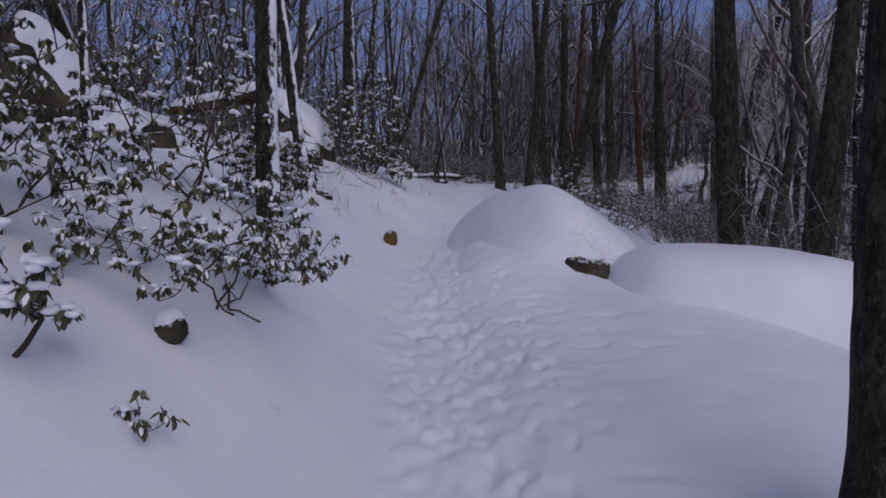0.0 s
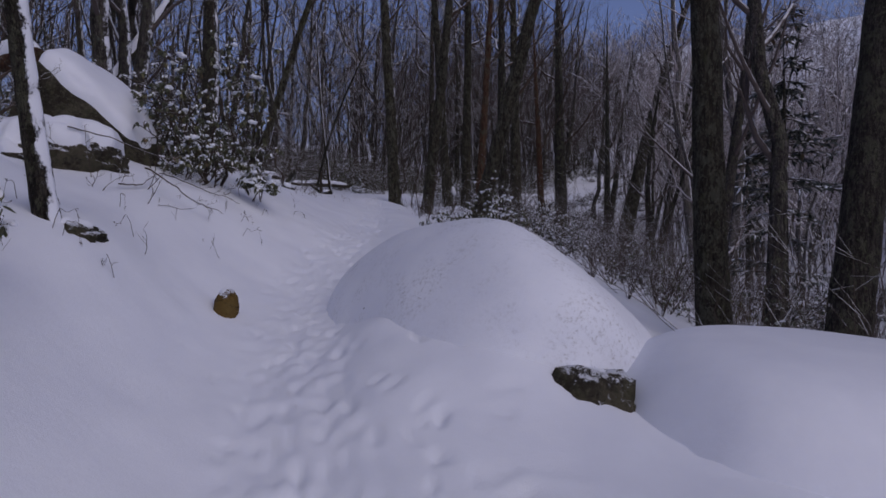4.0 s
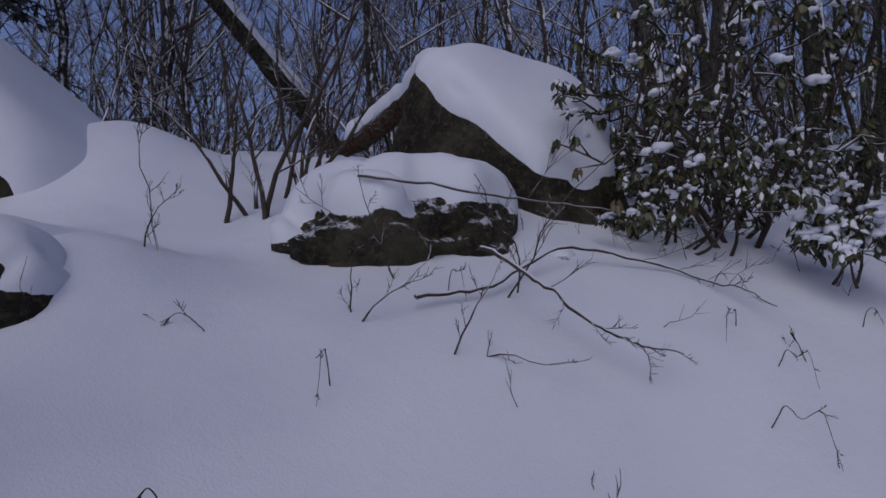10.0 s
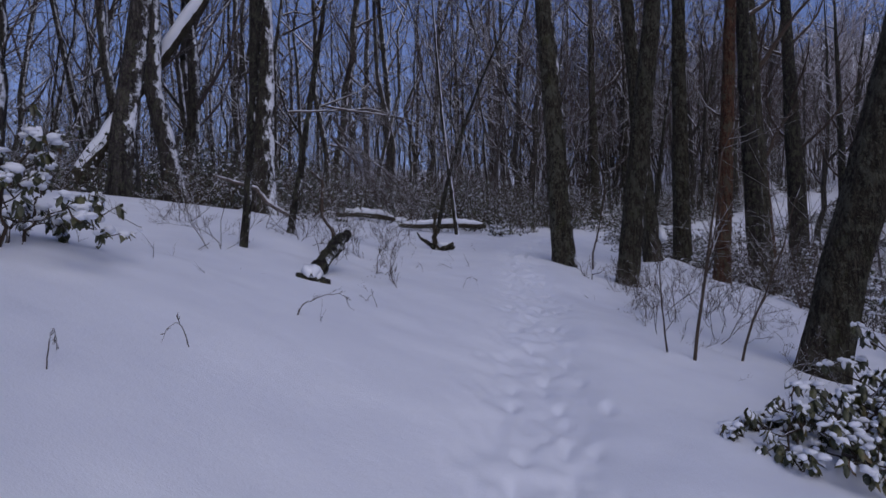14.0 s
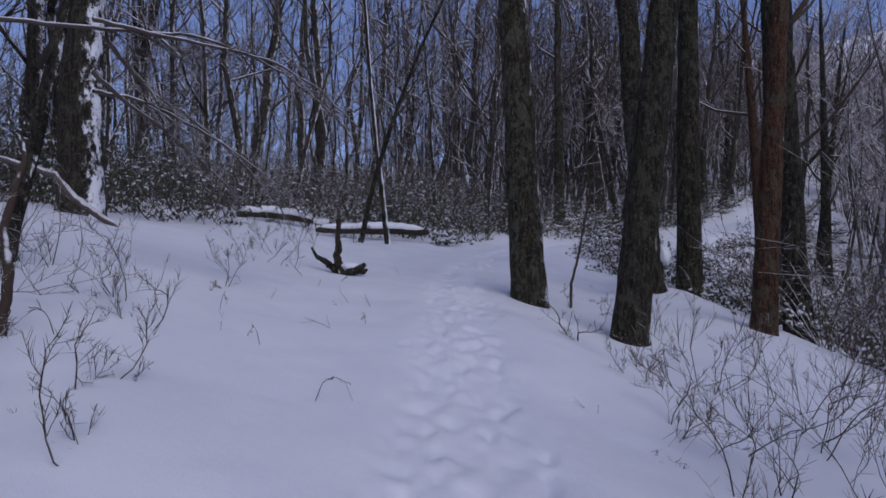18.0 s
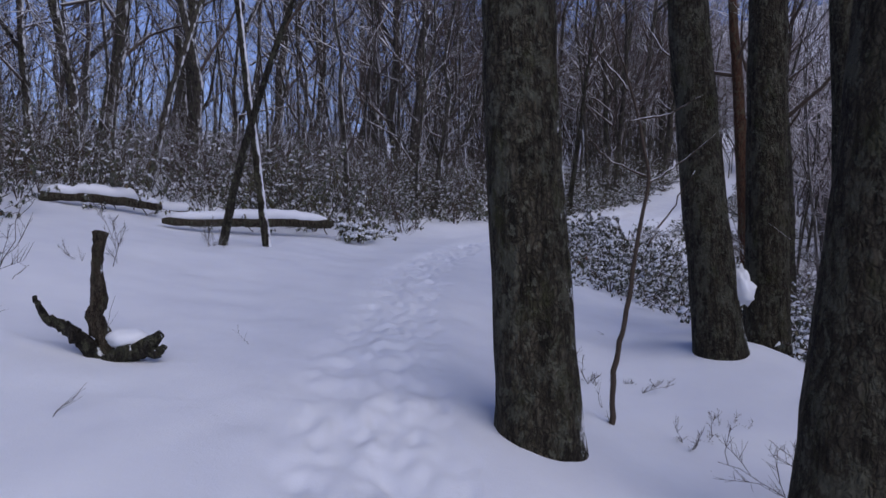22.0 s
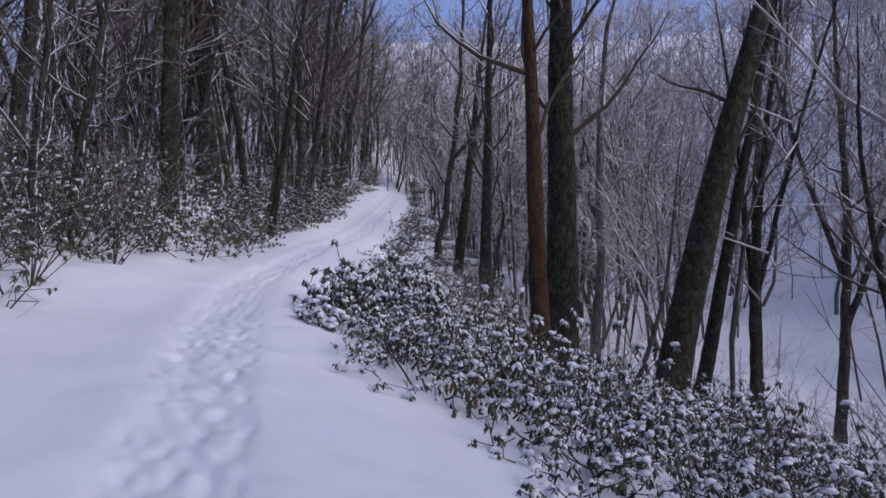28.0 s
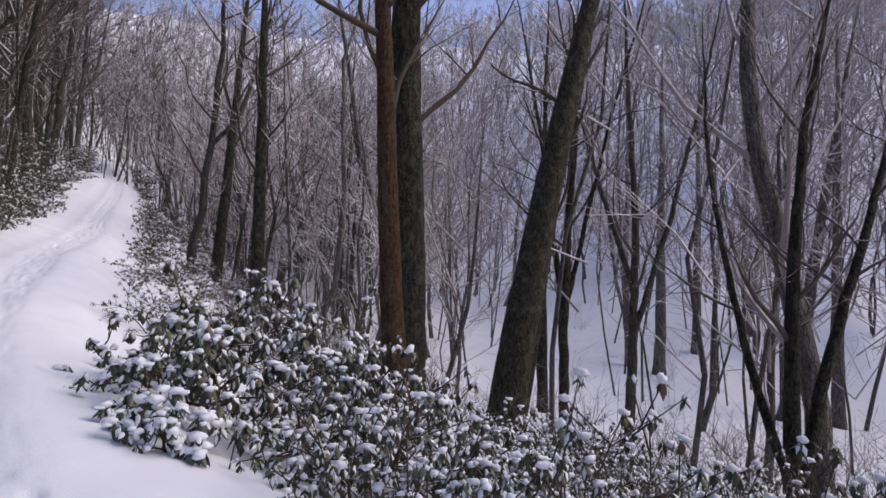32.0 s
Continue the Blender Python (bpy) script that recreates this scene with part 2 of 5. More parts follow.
# ---- the lie of the land ----
# Stations along the trail: y, trail x, trail z, then heights over the trail at the offsets in SIDE.
SIDE = np.array([-60, -20, -9, -4, -2.7, -1.7, -0.7, 0, 0.8, 1.8, 3.5, 6, 10, 18, 40, 90, 200.0])
STATIONS = (
    (-15, 0.0, -2.9, 1.5, 3.8, 3.2, 1.9, 1.4, 0.9, 0.10, 0, 0.04, 0.05, -0.15, -1.1, -2.6, -4.5, -3, 24, 74),
    (4.3, 0.0, 0.46, 1.5, 3.7, 2.8, 1.85, 1.4, 0.95, 0.10, 0, 0.04, 0.08, -0.12, -1.1, -2.6, -4.5, -3, 24, 74),
    (9.35, -0.15, 1.50, 1.5, 3.4, 2.42, 1.46, 1.12, 0.82, 0.06, 0, 0.04, -0.1, -0.8, -1.7, -3.0, -4.8, -3, 24, 74),
    (13.2, 0.45, 2.30, 1.5, 3.2, 2.50, 1.40, 1.08, 0.74, 0.2, 0, 0.0, -0.15, -0.7, -1.6, -3.0, -4.9, -3, 24, 74),
    (18.7, 1.05, 3.14, 1.5, 2.1, 1.62, 1.0, 0.72, 0.4, 0.1, 0, -0.1, -0.3, -0.7, -1.4, -3.0, -5.0, -3, 24, 74),
    (23.4, 1.27, 3.85, 1.2, 1.7, 1.25, 0.75, 0.38, 0.12, 0.02, 0, -0.18, -0.45, -0.55, -1.3, -3.0, -5.0, -3, 24, 74),
    (25.2, 1.36, 4.08, 1.2, 1.6, 1.15, 0.65, 0.26, 0.08, 0.0, 0, -0.17, -0.42, -0.45, -1.3, -3.0, -5.0, -3, 24, 74),
    (31.0, 2.55, 4.66, 1.0, 1.5, 0.95, 0.36, 0.17, 0.05, 0.0, 0, -0.1, -0.33, -0.72, -1.45, -2.8, -4.8, -4, 24, 72),
    (36.0, 4.85, 5.10, 1.0, 1.5, 0.95, 0.36, 0.18, 0.05, 0.0, 0, -0.1, -0.4, -1.0, -1.9, -3.0, -4.8, -4, 24, 72),
    (42.0, 9.0, 5.60, 1.0, 1.6, 1.1, 0.5, 0.28, 0.1, 0.0, 0, -0.1, -0.5, -1.15, -2.1, -3.3, -5.2, -4, 24, 70),
    (48.6, 14.6, 6.30, 1.0, 1.8, 1.2, 0.55, 0.32, 0.15, 0.0, 0, -0.1, -0.5, -1.2, -2.2, -3.6, -5.6, -4, 26, 71),
    (76.0, 36.8, 11.2, 0, 1.2, 1.2, 0.6, 0.4, 0.2, 0.0, 0, -0.1, -0.5, -1.6, -3.2, -5.5, -7.0, 0, 32, 74),
    (86.0, 43.5, 12.6, -3, 1.2, 1.2, 0.6, 0.4, 0.2, 0.0, 0, -0.1, -0.5, -1.6, -3.2, -5.5, -6.0, 2, 34, 75),
    (150.0, 80.0, 47.0, -26, -6, -2, -0.8, -0.4, -0.2, 0.0, 0, 0.1, 0.2, 0.4, 0.8, 1.4, 2.5, 8, 26, 60),
    (230.0, 120.0, 84.0, -40, -12, -5, -2, -1, -0.5, 0.0, 0, 0.1, 0.3, 0.6, 1.2, 2.0, 4.0, 9, 18, 40),
)


def glide(x, xs, ys):
    """Smooth monotone-ish cubic through knots, held flat in slope past the ends. ys may have further axes."""
    xs, ys = np.asarray(xs, float), np.asarray(ys, float)
    d = np.diff(ys, axis=0) / np.diff(xs).reshape(-1, *[1] * (ys.ndim - 1))
    m = np.concatenate([d[:1], np.where(d[1:] * d[:-1] > 0, 2 * d[1:] * d[:-1] / np.where(d[1:] + d[:-1] == 0, 1, d[1:] + d[:-1]), 0), d[-1:]])
    x = np.clip(x, xs[0], xs[-1])
    n = np.clip(np.searchsorted(xs, x) - 1, 0, len(xs) - 2)
    h = xs[n + 1] - xs[n]
    t = (x - xs[n]) / h
    shape = lambda a: a.reshape(a.shape + (1,) * (ys.ndim - 1))
    t, h = shape(t), shape(h)
    return (1 + 2 * t) * (1 - t) ** 2 * ys[n] + t * (1 - t) ** 2 * h * m[n] + t * t * (3 - 2 * t) * ys[n + 1] + t * t * (t - 1) * h * m[n + 1]


ALONG = np.array([s[0] for s in STATIONS], float)
TRAIL = np.array([s[1:3] for s in STATIONS], float)
CROSS = np.array([s[3:] for s in STATIONS], float)


def trail_at(y):
    return glide(np.atleast_1d(np.asarray(y, float)), ALONG, TRAIL)


def land(x, y):
    """Height of the smooth snow surface, without drifts and footprints."""
    x, y = np.atleast_1d(np.asarray(x, float)), np.atleast_1d(np.asarray(y, float))
    centre = trail_at(y.ravel())
    rows = glide(y.ravel(), ALONG, CROSS)
    d = np.clip(x.ravel() - centre[:, 0], SIDE[0], SIDE[-1])
    n = np.clip(np.searchsorted(SIDE, d) - 1, 0, len(SIDE) - 2)
    i = np.arange(len(d))
    slope = np.diff(rows, axis=1) / np.diff(SIDE)
    tangent = np.concatenate([slope[:, :1], (slope[:, 1:] + slope[:, :-1]) / 2, slope[:, -1:]], axis=1)
    flat = np.concatenate([np.ones((len(d), 1)), slope[:, 1:] * slope[:, :-1] > 0, np.ones((len(d), 1))], axis=1)
    tangent = tangent * flat
    h = SIDE[n + 1] - SIDE[n]
    t = (d - SIDE[n]) / h
    z = (1 + 2 * t) * (1 - t) ** 2 * rows[i, n] + t * (1 - t) ** 2 * h * tangent[i, n] + t * t * (3 - 2 * t) * rows[i, n + 1] + t * t * (t - 1) * h * tangent[i, n + 1]
    return (z + centre[:, 1]).reshape(x.shape)


def ground_z(x, y):
    return float(land(x, y)[0])


# ---- mesh tools ----
def mesh_from(name, verts, quads=None, tris=None, smooth=True):
    verts = np.asarray(verts, np.float32)
    quads = np.zeros((0, 4), np.int32) if quads is None or len(quads) == 0 else np.asarray(quads, np.int32)
    tris = np.zeros((0, 3), np.int32) if tris is None or len(tris) == 0 else np.asarray(tris, np.int32)
    me = bpy.data.meshes.new(name)
    me.vertices.add(len(verts))
    me.vertices.foreach_set("co", verts.ravel())
    me.loops.add(quads.size + tris.size)
    me.loops.foreach_set("vertex_index", np.concatenate([quads.ravel(), tris.ravel()]))
    me.polygons.add(len(quads) + len(tris))
    starts = np.concatenate([np.arange(len(quads)) * 4, quads.size + np.arange(len(tris)) * 3])
    me.polygons.foreach_set("loop_start", starts.astype(np.int32))
    me.polygons.foreach_set("use_smooth", np.full(len(starts), smooth))
    me.update(calc_edges=True)
    return me


class Pile:
    """Gathers pieces of one mesh."""

    def __init__(self):
        self.v, self.q, self.t, self.n = [], [], [], 0

    def put(self, verts, quads=(), tris=()):
        self.v.append(np.asarray(verts, np.float32))
        if len(quads):
            self.q.append(np.asarray(quads, np.int32) + self.n)
        if len(tris):
            self.t.append(np.asarray(tris, np.int32) + self.n)
        self.n += len(verts)

    def tube(self, points, radii, sides=6, lumps=0.0, rng=None, closed=False):
        p, r = np.asarray(points, float), np.asarray(radii, float)
        along = np.gradient(p, axis=0)
        along /= np.linalg.norm(along, axis=1)[:, None] + 1e-9
        whole = p[-1] - p[0]
        ref = np.eye(3)[np.argmin(np.abs(whole))]
        u = np.cross(along, ref)
        u /= np.linalg.norm(u, axis=1)[:, None] + 1e-9
        w = np.cross(along, u)
        a = np.arange(sides) * 2 * np.pi / sides
        ring = r[:, None, None] * (np.cos(a)[None, :, None] * u[:, None] + np.sin(a)[None, :, None] * w[:, None])
        if lumps and rng is not None:
            k = 1 + lumps * (rng.random((len(p), sides)) - 0.5)
            ring = ring * k[:, :, None]
        verts = (p[:, None] + ring).reshape(-1, 3)
        i, j = np.meshgrid(np.arange(len(p) - 1), np.arange(sides), indexing="ij")
        k = (j + 1) % sides
        quads = np.stack([i * sides + j, (i + 1) * sides + j, (i + 1) * sides + k, i * sides + k], -1).reshape(-1, 4)
        tris = []
        if closed:
            verts = np.concatenate([verts, p[:1], p[-1:]])
            m, e = len(p) * sides, (len(p) - 1) * sides
            tris = [(m, s, (s + 1) % sides) for s in range(sides)] + [(m + 1, e + (s + 1) % sides, e + s) for s in range(sides)]
        self.put(verts, quads, tris)

    def sticks(self, a, b, ra, rb):
        """Many thin three-sided sticks at once, from points a to points b."""
        a, b = np.asarray(a, float), np.asarray(b, float)
        d = b - a
        d /= np.linalg.norm(d, axis=1)[:, None] + 1e-9
        ref = np.where(np.abs(d[:, 2:]) > 0.8, np.array((1.0, 0, 0)), np.array((0, 0, 1.0)))
        u = np.cross(d, ref)
        u /= np.linalg.norm(u, axis=1)[:, None] + 1e-9
        w = np.cross(d, u)
        rings = [np.cos(k * 2.0944) * u + np.sin(k * 2.0944) * w for k in range(3)]
        ra, rb = np.broadcast_to(ra, len(a))[:, None], np.broadcast_to(rb, len(a))[:, None]
        v = np.stack([a + ra * r for r in rings] + [b + rb * r for r in rings], 1)
        q = np.array([(0, 3, 4, 1), (1, 4, 5, 2), (2, 5, 3, 0)])[None] + (np.arange(len(a)) * 6)[:, None, None]
        self.put(v.reshape(-1, 3), q.reshape(-1, 4))

    def mesh(self, name, smooth=True):
        return mesh_from(name, np.concatenate(self.v), np.concatenate(self.q) if self.q else None, np.concatenate(self.t) if self.t else None, smooth)

    def empty(self):
        return self.n == 0


def made(name, me, mat, parent=None, label=""):
    """One mesh object, as a thing or as a part of one."""
    me.materials.append(mat) if not me.materials else None
    ob = new(name, me)
    if parent is not None:
        ob.parent = parent
    return tagged(ob, label)


def thing(name, at, label, category, group="", turn=0.0, scale=1.0):
    ob = new(name)
    ob.empty_display_size = 0.2
    ob.matrix_basis = pose(*at, 0, 0, turn) @ Matrix.Diagonal((scale, scale, scale, 1))
    return tagged(ob, label, category, group)


def lattice(ix, iy, seed):
    h = (ix.astype(np.int64) * 374761393 + iy.astype(np.int64) * 668265263 + seed * 974634777) & 0xFFFFFFFF
    h = ((h ^ (h >> 13)) * 1274126177) & 0xFFFFFFFF
    return ((h ^ (h >> 16)) & 0xFFFF) / 65535.0


def ripple(x, y, size, seed):
    """Smooth noise from 0 to 1 over the plan."""
    x, y = x / size, y / size
    ix, iy = np.floor(x), np.floor(y)
    fx, fy = x - ix, y - iy
    fx, fy = fx * fx * fx * (fx * (fx * 6 - 15) + 10), fy * fy * fy * (fy * (fy * 6 - 15) + 10)
    a, b = lattice(ix, iy, seed), lattice(ix + 1, iy, seed)
    c, d = lattice(ix, iy + 1, seed), lattice(ix + 1, iy + 1, seed)
    return (a * (1 - fx) + b * fx) * (1 - fy) + (c * (1 - fx) + d * fx) * fy


def ico(level):
    bm = bmesh.new()
    bmesh.ops.create_icosphere(bm, subdivisions=level, radius=1.0)
    v = np.array([x.co[:] for x in bm.verts])
    t = np.array([[x.index for x in f.verts] for f in bm.faces])
    bm.free()
    return v, t


ICO = {k: ico(k) for k in (1, 2, 3, 4, 5)}


def lumpy(points, scale, seed, octaves=4):
    """Fractal noise at each point."""
    return np.array([noise.fractal(Vector(p) * scale + Vector((seed * 7.31, seed * 3.17, seed * 1.7)), 0.9, 2.1, octaves) for p in points])


# ---- the ground: one sheet of snow, with the trodden trail ----
def spread(fine, reach, far, grow=1.25):
    """Offsets from 0 outwards: steps by band, then growing steps out to far."""
    out, at = [0.0], 0.0
    for step, end in zip(fine, reach):
        while at < end - 1e-6:
            at += step
            out.append(at)
    step = fine[-1]
    while at < far:
        step *= grow
        at += step
        out.append(at)
    return np.array(out)


ROCK_PRINTS = []
side = spread((0.028, 0.07, 0.16), (0.85, 2.6, 6.0), 900)
columns = np.concatenate([-side[:0:-1], side])
ahead = spread((0.036, 0.12), (36.0, 52.0), 1200)
behind = spread((0.10, 0.5), (1.0, 4.0), 900)
rows_y = np.concatenate([-behind[:0:-1] - 1.0, ahead - 1.0])
U, Y = np.meshgrid(columns, rows_y)
X = U + trail_at(Y[:, 0])[:, 0][:, None]
Z = land(X, Y)
near = np.exp(-((U / 14) ** 2))
# wind drifts and small unevenness
Z += near * (0.10 * (ripple(X, Y, 1.9, 3) - 0.5) + 0.028 * (ripple(X * 0.7 + Y * 0.7, (Y - X) * 0.25, 0.7, 4) - 0.5) + 0.02 * (ripple(X, Y, 0.28, 5) - 0.5))
Z += (1 - near) * (0.8 * (ripple(X, Y, 6.0, 6) - 0.5) + 0.25 * (ripple(X, Y, 1.7, 7) - 0.5))
# the trail: a shallow trough of loose, trodden snow
wide = 0.34 + 0.16 * ripple(Y, Y * 0 + 3.0, 2.5, 8)
wander = 0.25 * (ripple(Y, Y * 0, 3.0, 9) - 0.5)
trough = np.exp(-(((U - wander) / wide) ** 4))
worn = np.interp(Y, (6, 12, 22, 27, 40), (1.0, 0.6, 0.7, 0.9, 0.7))
Z -= 0.055 * trough
# crumbs and clods, longer along the way walked
Z += worn * trough * (0.042 * (ripple(X / 0.085, Y / 0.13, 1.0, 10) - 0.5) + 0.030 * (ripple(X / 0.06, Y / 0.10, 1.0, 11) - 0.5))


def dent(x, y, turn, long, wide, deep):
    """Press one footprint into the sheet, with a low rim thrown up round it."""
    r0, r1 = np.searchsorted(rows_y, (y - 0.5, y + 0.5))
    if r1 - r0 < 3:
        return
    px, py = X[r0:r1] - x, Y[r0:r1] - y
    a, b = px * math.cos(turn) + py * math.sin(turn), -px * math.sin(turn) + py * math.cos(turn)
    q = (a / wide) ** 2 + (b / long) ** 2
    Z[r0:r1] += -deep * np.exp(-(q**2)) + 0.10 * deep * np.exp(-((np.sqrt(q) - 1.5) ** 2) * 5)


walkers = random.Random(11)
for lane, pace, start, deep in ((-0.24, 0.58, -0.6, 0.030), (0.26, 0.62, -0.4, 0.050), (-0.02, 0.55, -0.2, 0.030), (0.22, 0.66, 0.1, 0.040), (-0.12, 0.60, 0.0, 0.034), (0.08, 0.52, 0.2, 0.030), (-0.34, 0.66, 0.3, 0.026)):
    y, foot = start, 1
    while y < 60:
        centre = float(trail_at(y)[0, 0]) + 0.25 * (float(ripple(np.array([y]), np.array([0.0]), 3.0, 9)[0]) - 0.5)
        heading = math.atan2(float(trail_at(y + 0.5)[0, 0] - trail_at(y - 0.5)[0, 0]), 1.0)
        if walkers.random() < 0.92:
            dent(centre + lane + foot * 0.075 + walkers.gauss(0, 0.07), y + walkers.uniform(-0.12, 0.12), -heading + walkers.uniform(-0.3, 0.3), walkers.uniform(0.07, 0.115), walkers.uniform(0.030, 0.045), deep * walkers.uniform(0.25, 0.75) * (1.0 if y < 18 else 0.65))
        foot, y = -foot, y + pace * 0.5 * math.cos(heading) * 1.6
# a scuffed patch where people stopped beside the boulder
for k in range(190):
    dent(walkers.gauss(0.72, 0.42), walkers.gauss(5.5, 1.1), walkers.uniform(-1.0, 1.0), walkers.uniform(0.06, 0.11), walkers.uniform(0.028, 0.045), walkers.uniform(0.012, 0.034))
for k in range(9):
    dent(1.0 + 0.22 * k, 4.6 + 0.14 * k + 0.1 * (k % 2), -1.1, 0.09, 0.045, 0.014)


def swell(x, y, radius, high, stretch=1.0, turn=0.0):
    """A soft mound (or well, if negative) in the snow."""
    a, b = (X - x) * math.cos(turn) + (Y - y) * math.sin(turn), -(X - x) * math.sin(turn) + (Y - y) * math.cos(turn)
    global Z
    Z = Z + high * np.exp(-((a / radius) ** 2 + (b / (radius * stretch)) ** 2))


# drifts against the rocks and trunks
swell(-1.75, 8.78, 0.55, 0.17, 1.5)
swell(-3.0, 9.75, 0.45, 0.34, 1.2)
swell(-4.05, 9.5, 0.55, 0.30)
swell(-6.15, 10.9, 0.95, 0.62, 1.0)
swell(-3.05, 11.65, 0.6, 0.26, 1.2, -0.7)
swell(2.6, 7.0, 1.0, 0.12, 1.1, 0.5)
swell(3.9, 7.0, 1.5, 0.18, 1.0)
swell(1.35, 8.0, 0.75, 0.22, 0.8)
swell(0.62, 8.75, 0.45, 0.20, 1.2)
swell(0.85, 7.6, 0.8, 0.10)
swell(4.8, 27.0, 0.7, 0.16)
swell(-1.1, 32.6, 1.3, -0.20)

rows_n, cols_n = X.shape
gi, gj = np.meshgrid(np.arange(rows_n - 1), np.arange(cols_n - 1), indexing="ij")
ground_quads = np.stack([gi * cols_n + gj, gi * cols_n + gj + 1, (gi + 1) * cols_n + gj + 1, (gi + 1) * cols_n + gj], -1).reshape(-1, 4)
ground = made("ground", mesh_from("ground", np.stack([X, Y, Z], -1).reshape(-1, 3), ground_quads), MAT_SNOW)
tagged(ground, "deep fresh snow with a trodden footpath through woods", "snow", kind="structure")


def on_ground(x, y):
    """Height of the finished snow surface."""
    r = int(np.clip(np.searchsorted(rows_y, y), 0, rows_n - 1))
    return float(np.interp(x, X[r], Z[r]))


# ---- boulders, each under its cap of snow ----
def boulder(at, size, seed, label, mat=MAT_ROCK, turn=0.0, level=4, rough=0.22, cap=0.12, bare=0.35, cut=(), name="boulder", sink=0.0, weather=(0.45, -0.15, 0.9), tilt=(0, 0), hard=0.75, snow_mat=None):
    """at: centre on the snow; size: half axes; cut: planes (nx, ny, nz, d) that flatten a side; bare: how steep a face sheds its snow."""
    v, t = ICO[level]
    p = v * (1 + rough * lumpy(v, 1.1, seed, 3) + 0.35 * rough * lumpy(v, 3.4, seed + 5, 4) + 0.10 * rough * lumpy(v, 9.0, seed + 7, 4))[:, None]
    for nx, ny, nz, d in cut:
        n = Vector((nx, ny, nz)).normalized()
        over = p @ np.array(n) - d
        p = p - np.outer(np.maximum(over, 0) * hard, n)
    p = p * np.array(size)
    ob = thing(name, (at[0], at[1], at[2] - sink), label, "boulder", "boulders by the trail")
    turned = np.array(Euler((radians(tilt[0]), radians(tilt[1]), radians(turn))).to_matrix())
    p = p @ turned.T
    rock = mesh_from("rock", p, None, t)
    made("rock", rock, mat, ob)
    if cap:
        normal = np.array([w.normal[:] for w in rock.vertices])
        lean = normal @ (np.array(weather) / np.linalg.norm(weather))
        edge = lean - bare + 0.14 * lumpy(p / max(size), 2.2, seed + 9, 2)
        s = np.clip(edge / 0.28, 0, 1)
        s = s * s * (3 - 2 * s)
        # one coherent cap: the largest patch of deep snow and its fringe
        core = t[(s[t] > 0.55).all(1)]
        island = np.arange(len(p))
        for _ in range(200):
            low = island[core].min(1)
            for k in range(3):
                np.minimum.at(island, core[:, k], low)
        names, counts = np.unique(island[core[:, 0]], return_counts=True)
        inside = np.zeros(len(p), bool)
        inside[core[island[core[:, 0]] == names[np.argmax(counts)]].ravel()] = True
        fade = inside * 1.0
        for share in (0.7, 0.4, 0.2):
            inside[t[inside[t].any(1)].ravel()] = True
            fade = np.where(inside & (fade == 0), share, fade)
        s = np.minimum(s, fade)
        # settle: snow bridges the creases of the rock
        edges = np.concatenate([t[:, :2], t[:, 1:], t[:, ::2]])
        share = np.bincount(edges.ravel(), minlength=len(p))[:, None]

        def settled(a, rounds):
            for _ in range(rounds):
                total = np.zeros_like(a)
                np.add.at(total, edges[:, 0], a[edges[:, 1]])
                np.add.at(total, edges[:, 1], a[edges[:, 0]])
                a = 0.4 * a + 0.6 * total / share
            return a

        s = settled(s[:, None], 3)[:, 0]
        rounded = settled(p, 5 if level > 3 else 1)
        normal = settled(normal, 6)
        thick = cap * s - 0.035
        q = p + (rounded - p) * s[:, None] + normal * thick[:, None] + np.array((0, 0, 1)) * (0.4 * cap * s)[:, None]
        keep = (s[t] > 0.001).any(1)
        used, face = np.unique(t[keep], return_inverse=True)
        snow_on = mesh_from("snow_cap", q[used], None, face.reshape(-1, 3))
        made("snow_cap", snow_on, snow_mat or MAT_SNOW_CAP, ob, "thick rounded snow lying on top")
    return ob


def on(x, y, dz=0.0):
    return (x, y, on_ground(x, y) + dz)


boulder((1.55, 9.45, 1.24), (1.55, 1.80, 1.16), 3, "large low boulder buried under smooth wind-packed snow", level=5, rough=0.12, cap=0.10, bare=-0.30, cut=((-0.80, -0.45, 0.40, 0.66), (0.74, -0.25, 0.64, 0.62)), weather=(-0.1, -0.1, 1), hard=0.6, snow_mat=MAT_SCOURED)
boulder((3.38, 7.70, 0.62), (1.95, 1.40, 0.97), 8, "broad snow-buried boulder with a smooth crest", level=5, rough=0.10, cap=0.10, bare=-0.5, cut=((0.12, -0.1, 0.98, 0.72), (-0.95, -0.1, 0.25, 0.72)), weather=(0, 0, 1), hard=0.6)
boulder((1.73, 7.60, 1.10), (0.34, 0.24, 0.25), 10, "dark mossy rock lip showing under the snow", level=4, cap=0.05, bare=0.72, rough=0.35, turn=-24, tilt=(0, 14), weather=(0, 0.3, 0.9))
boulder((0.47, 9.30, 1.58), (0.08, 0.26, 0.13), 14, "dark mossy edge of rock beside the path", level=4, cap=0.05, bare=0.55, rough=0.3, turn=-14, weather=(0.5, 0.2, 0.85), name="rock_edge")
boulder((-0.80, 9.50, 1.62), (0.10, 0.14, 0.16), 12, "small yellow-brown stone poking from the snow bank", MAT_ROCK_YELLOW, level=4, cap=0.05, bare=0.62, rough=0.2, turn=30, tilt=(0, 12), cut=((0.3, -0.9, 0.1, 0.7),), weather=(-0.3, 0.5, 0.8))
boulder((-6.42, 10.15, 3.64), (0.88, 1.28, 1.62), 21, "huge dark mossy boulder with snow on its sloping back", level=5, rough=0.12, cap=0.12, bare=0.20, turn=12, cut=((0.5, -0.8, 0.05, 0.70), (0.42, 0.38, 0.82, 0.54)), weather=(0.45, 0.25, 0.80), hard=0.85)
